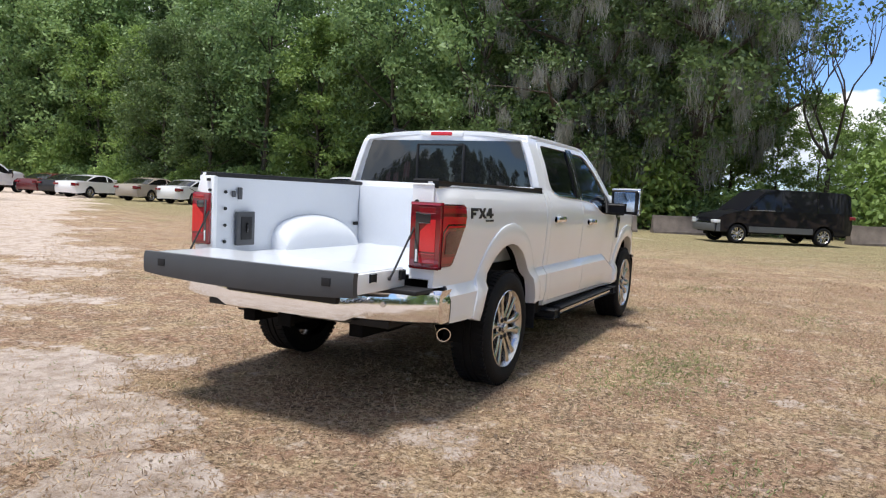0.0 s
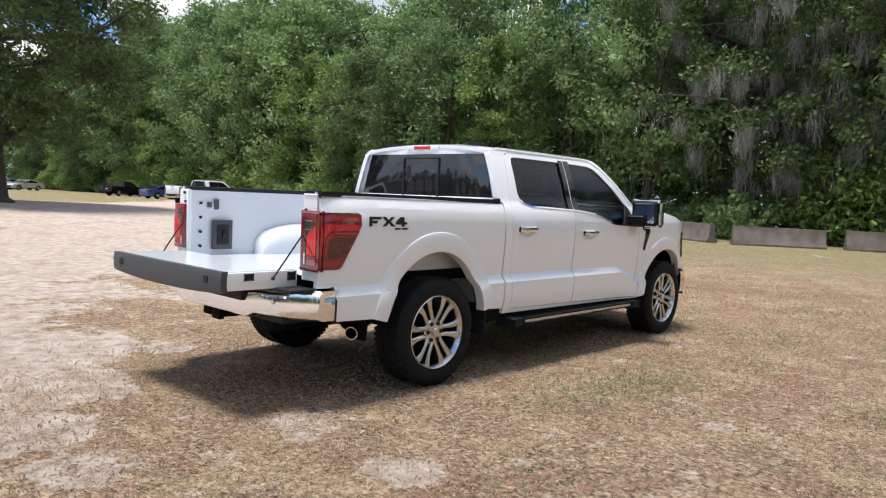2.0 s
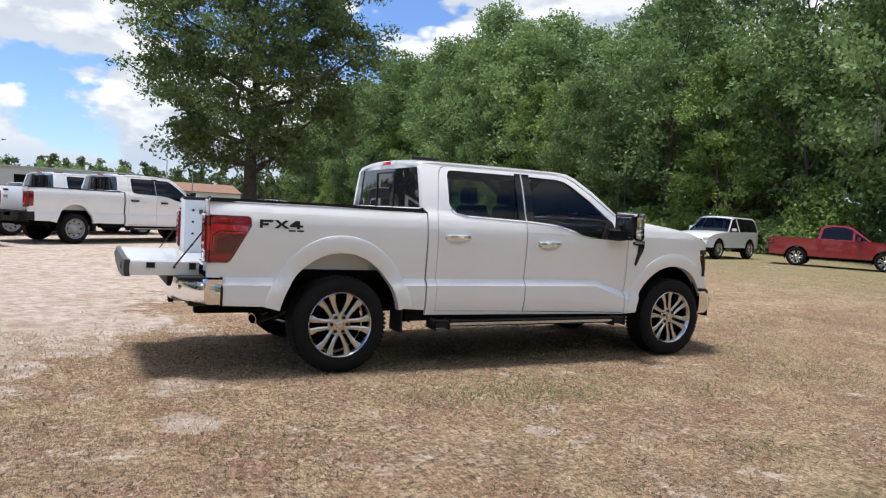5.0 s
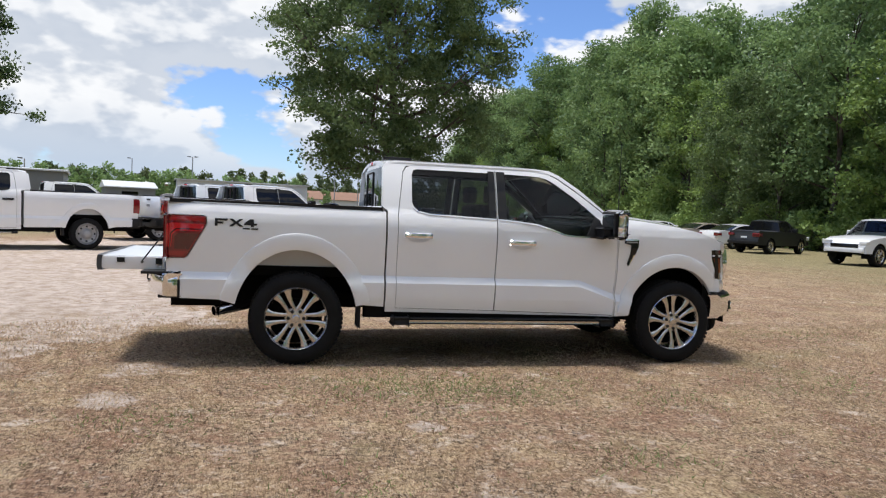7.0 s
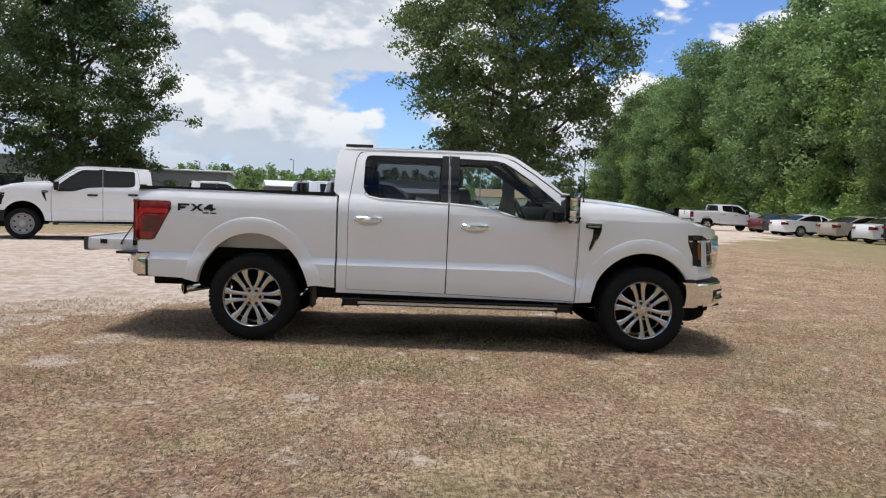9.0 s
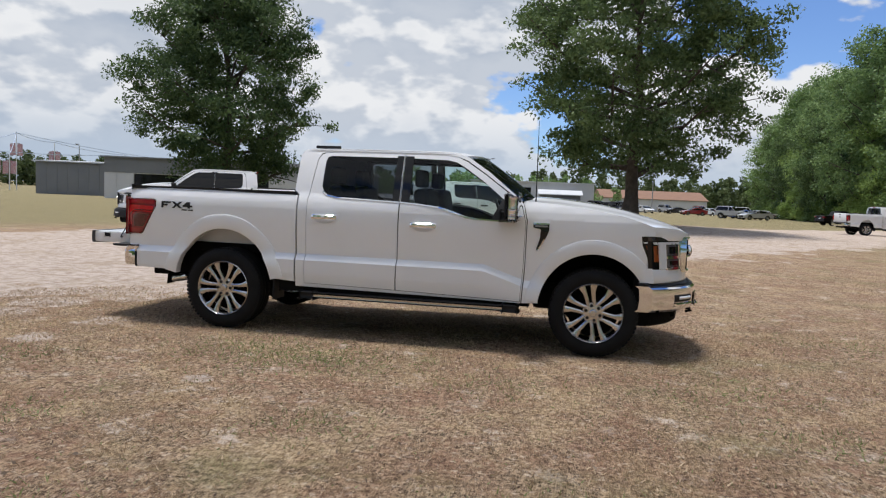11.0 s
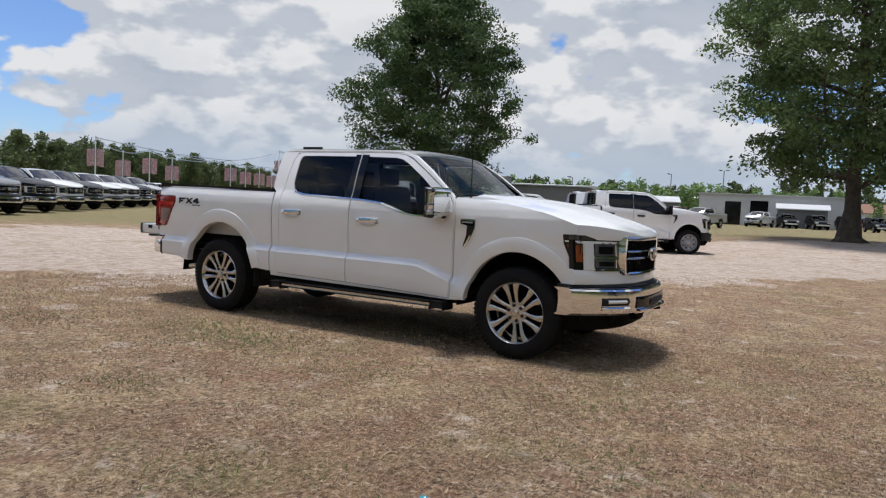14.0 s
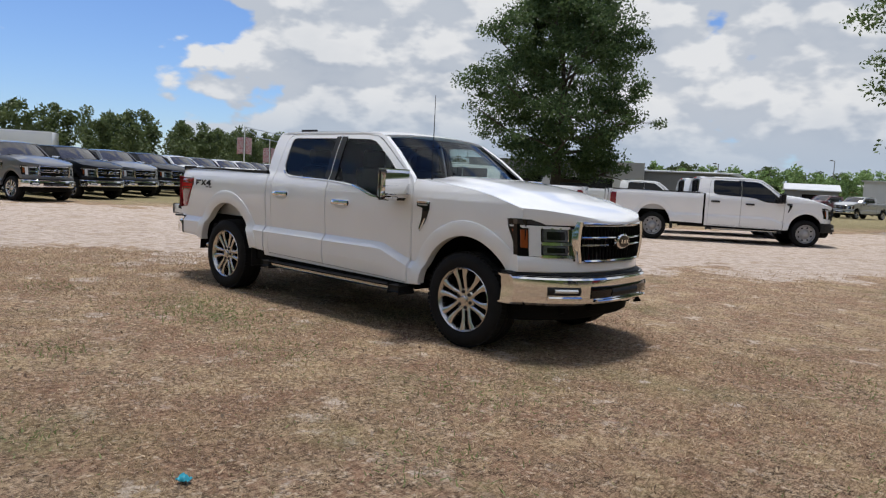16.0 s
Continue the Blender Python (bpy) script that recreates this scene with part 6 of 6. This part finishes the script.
building("metal_building", "long low grey metal building with flat roof edge", -60, 66.0, -21.5, 74.5, 14, 3.9, METAL, ROOFW, 0.3, doors=((8, 3, 3.0), (24, 1.0, 2.1)))
building("showroom", "low showroom with grey fascia and dark glass front", -45.0, 58.0, -28.5, 61.5, 12, 4.3, PALE, METAL, 0.2, doors=((3, 6, 2.6), (11, 9, 2.6)), band=(METAL, 0.62, 0.98))
building("shed", "small shed with white metal gable roof", -23.0, 101.5, -16.8, 103.5, 6, 2.9, METAL, ROOFW, 0.9, doors=((2, 2.2, 2.3),))
building("service_building", "pale service building with two tall dark doors", -14.0, 104.0, 5.0, 106.5, 18, 4.5, PALE, PALE, 0.2, doors=((3.6, 2.2, 3.4), (7.0, 2.4, 3.6)), band=None)
building("service_building", "small white-roofed lean-to beside the service building", -3.0, 101.0, 3.0, 101.8, 2.0, 2.6, METAL, ROOFW, 0.7)
building("brick_building", "low red-brown building with brick front", -26.0, 150.0, -12.0, 152.0, 10, 4.6, BRICK, PALE, 0.4, doors=((3, 2, 2.4), (8, 3, 2.4)))
building("brown_roof_building", "far low building with brown roof", 8, 178, 34, 182, 14, 3.2, PALE, TANROOF, 2.2)
building("brown_roof_building", "far low building with brown hipped roof", -14, 185, 4, 186, 14, 3.2, BRICK, TANROOF, 2.6)


def light_pole(x, y, h, heads):
    P = thing("light_pole", "tall thin lamp post in the car park", "street lamp", pose(x, y, 0), "car park lamp posts")
    part("pole", tube([(0, 0, -0.1), (0, 0, h)], [0.13, 0.08], 8), STEEL, P)
    for k in range(heads):
        s = 1 if k else -1
        part("arm", tube([(0, 0, h - 0.1), (s * 0.7, 0, h)], 0.04, 6), STEEL, P)
        part("lamp_head", box(s * 0.6 - 0.3, s * 0.6 + 0.3, -0.18, 0.18, h, h + 0.14, 0.03), METAL, P)


light_pole(-14.1, 125.5, 9.0, 2)
light_pole(-28.2, 149.0, 9.4, 1)
light_pole(-36.0, 110.0, 6.5, 1)
light_pole(12.0, 140.0, 8.5, 1)
light_pole(17.0, 142.0, 8.2, 1)
light_pole(-95.0, 118.0, 9.0, 1)

# flags and bunting beyond the row of pickups
FLAGR = shade("red_white_flag_cloth", (0.42, 0.10, 0.12), rough=0.9, color2=(0.62, 0.58, 0.60), scale=7, fine=12)
FLAGB = shade("blue_flag_cloth", (0.05, 0.07, 0.20), rough=0.9, vary=0.3)
BUNT = shade("blue_white_streamer", (0.25, 0.36, 0.55), rough=0.8, color2=(0.7, 0.75, 0.8), scale=4)
poles = []
for i, (x, y, h) in enumerate(((-66, 42, 6.6), (-71, 49, 5.6), (-70, 52, 6.2), (-72, 57, 5.4), (-75, 70, 6.0), (-77, 75, 5.6), (-79, 80, 5.6), (-80, 84, 5.4), (-86, 92, 9.2), (-84, 98, 8.2), (-88, 122, 7.6), (-86, 128, 7.4), (-84, 133, 7.2))):
    P = thing("flagpole", "white flagpole hung with striped flags", "flagpole", pose(x, y, 0, 0, 0, 40), "flagpoles beyond the truck row")
    part("pole", tube([(0, 0, -0.1), (0, 0, h)], [0.09, 0.06], 8), LAMPW, P)
    for s in (-1, 1):
        fl = grid(6, 5, lambda u, v: (s * (0.12 + 0.75 * u), 0.10 * math.sin(u * 6 + i), h * 0.80 - 1.9 * v - 0.12 * u))
        f_ = part("flag", thicken(fl, (0, 0.02, 0)), FLAGR, P, "hanging red and white striped flag")
        part("flag_field", thicken(grid(2, 2, lambda u, v: (s * (0.12 + 0.35 * u), 0.05 + 0.10 * math.sin(u * 3 + i), h * 0.80 - 0.75 * v)), (0, 0.03, 0)), FLAGB, f_)
    poles.append((x, y, h))
for (x0, y0, h0), (x1, y1, h1) in list(zip(poles, poles[1:])) + [(poles[i], poles[i + 4]) for i in range(0, 9, 2)]:
    h0, h1 = h0 * 0.98, h1 * 0.98
    S = bmesh.new()
    pts = [(x0 + (x1 - x0) * t, y0 + (y1 - y0) * t, h0 + (h1 - h0) * t - 1.4 * t * (1 - t)) for t in np.linspace(0, 1, 13)]
    tube(pts, 0.05, 5, bm=S)
    o = part("streamer", S, BUNT, None)
    tagged(o, "blue and white streamer strung between flagpoles", "bunting", "streamers over the truck row")

# white box trailers and far cars
for x, y, a in ((-52, 12.5, 60),):
    Tr = thing("box_trailer", "white box trailer behind the truck row", "trailer", place(x, y, a))
    part("body", box(-3.5, 3.5, -1.25, 1.25, 0.9, 3.45, 0.05), WHITE, Tr)
    part("chassis", box(-3.3, 3.3, -1.0, 1.0, 0.6, 0.9), UNDER, Tr)
    for wx in (-1.8, -0.9):
        for s in (-1, 1):
            put_wheel(STEELW, Tr, wx, s * 1.08, 0.40)
rf = random.Random(5)
far_proto = {}
for i in range(26):
    x, y = rf.uniform(-12, 32), rf.uniform(118, 172)
    m = place(x, y, rf.choice((-75, -60, 10, 190)) + rf.uniform(-8, 8))
    k = rf.choice(("sedan", "suv"))
    nm, c = rf.choice((("white", WHITE), ("white", WHITE), ("silver", SILVER), ("black", BLACKP), ("red", REDP), ("grey", GREYP), ("blue", BLUEP)))
    if (k, nm) not in far_proto:
        far_proto[k, nm] = sedan("car", nm + " car in the far car park", c, m) if k == "sedan" else suv(nm + " wagon in the far car park", c, m)
        tagged(far_proto[k, nm], group="cars in the far car park")
    else:
        copy_thing(far_proto[k, nm], m)
for x, y, h, c, nm in ((-6.4, 70.0, 250, SILVER, "silver"), (-4.0, 96.0, 255, WHITE, "white"), (-9.2, 71.0, 245, MAROON, "maroon")):
    t = copy_thing(row, place(x, y, h))
    repaint(t, BLACKP, c)
    tagged(t, nm + " crew-cab pickup facing the field", "pickup truck", "pickups parked far off")

for w in (ALLOY, STEELW, PLAINW):                                # the patterns themselves
    for o in (*w.children_recursive, w):
        bpy.data.objects.remove(o)

# ---- grass and litter ----
STRAW = leaf_material("straw_blades", (0.22, 0.145, 0.09), (0.68, 0.52, 0.35))
GREENB = leaf_material("green_blades", (0.11, 0.15, 0.05), (0.31, 0.36, 0.15))


def blades(name, label, pts, mat, seed, lo, hi, wide=0.0035, lie=1.2):
    """Short blades standing or lying at each point."""
    r = np.random.default_rng(seed)
    p = np.asarray(pts, float)
    n = len(p)
    d = r.normal(size=(n, 3))
    d[:, 2] = np.abs(d[:, 2]) / lie + 0.10
    d /= np.linalg.norm(d, axis=1)[:, None]
    d *= (lo + (hi - lo) * r.random(n))[:, None]
    w = np.cross(d, r.normal(size=(n, 3)))
    w *= (wide * (0.6 + 0.8 * r.random(n)) / np.linalg.norm(w, axis=1))[:, None]
    v = np.stack([p - w, p + w, p + d], 1).reshape(-1, 3)
    me = bpy.data.meshes.new(name)
    me.vertices.add(3 * n)
    me.vertices.foreach_set("co", v.ravel())
    me.loops.add(3 * n)
    me.loops.foreach_set("vertex_index", np.arange(3 * n))
    me.polygons.add(n)
    me.polygons.foreach_set("loop_start", np.arange(0, 3 * n, 3))
    me.update()
    me.materials.append(mat)
    return tagged(new(name, me), label, "grass", kind="stuff")


def field_points(n, seed, x0, x1, y0, y1, clump):
    r = np.random.default_rng(seed)
    p = np.stack([x0 + (x1 - x0) * r.random(n), y0 + (y1 - y0) * r.random(n), np.full(n, -0.008)], 1)
    k = np.array([noise.noise((x * clump, y * clump, 2.3)) for x, y in p[:, :2]])
    # the drive is bare
    c, s = math.cos(radians(52)), math.sin(radians(52))
    across = -s * p[:, 0] + c * p[:, 1] - 10.0 * s - 2.5 * c
    keep = (k + r.random(n) * 0.5 > 0.05) & (across < -6.3)
    q = p[keep]
    q[:, 2] += np.array([noise.noise((x * 0.35, y * 0.35, 1.7)) * 0.018 + noise.noise((x * 1.3, y * 1.3, 4.7)) * 0.007 for x, y in q[:, :2]])
    return q


blades("dry_grass", "short dry straw-coloured grass blades over the field", field_points(200000, 71, -7, 11, -8.5, 1.5, 1.1), STRAW, 72, 0.012, 0.042)
blades("dry_grass", "dry grass blades farther over the field", field_points(60000, 73, -6, 24, -9, 14, 0.9), STRAW, 74, 0.02, 0.055, 0.006)
rg = np.random.default_rng(75)
gp = []
for cx, cy, rr, n in ((0.86, -1.85, 0.55, 1500), (1.6, -1.95, 0.4, 700), (2.9, -2.3, 0.35, 350), (-0.9, -2.6, 0.3, 250), (4.6, -1.9, 0.5, 500), (2.0, -3.6, 0.3, 260), (0.2, -3.9, 0.3, 200), (5.2, -3.0, 0.3, 260), (3.6, -4.4, 0.3, 220), (-2.4, -1.8, 0.3, 160), (6.5, 0.6, 0.6, 500), (7.4, -1.4, 0.5, 400), (1.2, -5.0, 0.25, 200), (3.0, -5.6, 0.3, 240), (-1.2, -4.6, 0.3, 240)):
    q = rg.normal(size=(n, 3)) * (rr * 0.8, rr * 0.6, 0)
    gp.append(q[: n * 3 // 5] + (cx, cy, -0.006))
blades("green_grass", "small patches of green grass in the dry field", np.concatenate(gp), GREENB, 76, 0.02, 0.06, 0.004, 0.9)
gq = field_points(26000, 77, -6, 12, -8, 3, 0.8)
blades("green_grass", "thin green shoots scattered in the dry field", gq[::2], GREENB, 78, 0.012, 0.035, 0.003)
LITTER = leaf_material("leaf_litter", (0.14, 0.09, 0.055), (0.48, 0.40, 0.32))
lp = field_points(2600, 79, -6, 11, -8, 2, 0.5)
lit_ob = leaves("leaf_litter", [(x, y, z + 0.012) for x, y, z in lp], [0.01] * len(lp), 1, 0.014, LITTER, None, np.random.default_rng(80), flat=0.2)
tagged(lit_ob, "small dry fallen leaves scattered over the grass", "leaves", kind="stuff")

scrap = thing("plastic_scrap", "crumpled scrap of bright blue plastic lying on grass", "litter", pose(4.64, -4.02, 0.012, 0, 0, 30))
BLUES = shade("turquoise_plastic", (0.03, 0.34, 0.46), rough=0.35, vary=0.3, scale=30)
part("crumple", thicken(grid(8, 8, lambda u, v: (0.06 * (u - 0.5), 0.045 * (v - 0.5), 0.018 * noise.noise((u * 4, v * 4, 3.0)) + 0.02 * math.sin(math.pi * u) * math.sin(math.pi * v))), (0, 0, -0.003)), BLUES, scrap)
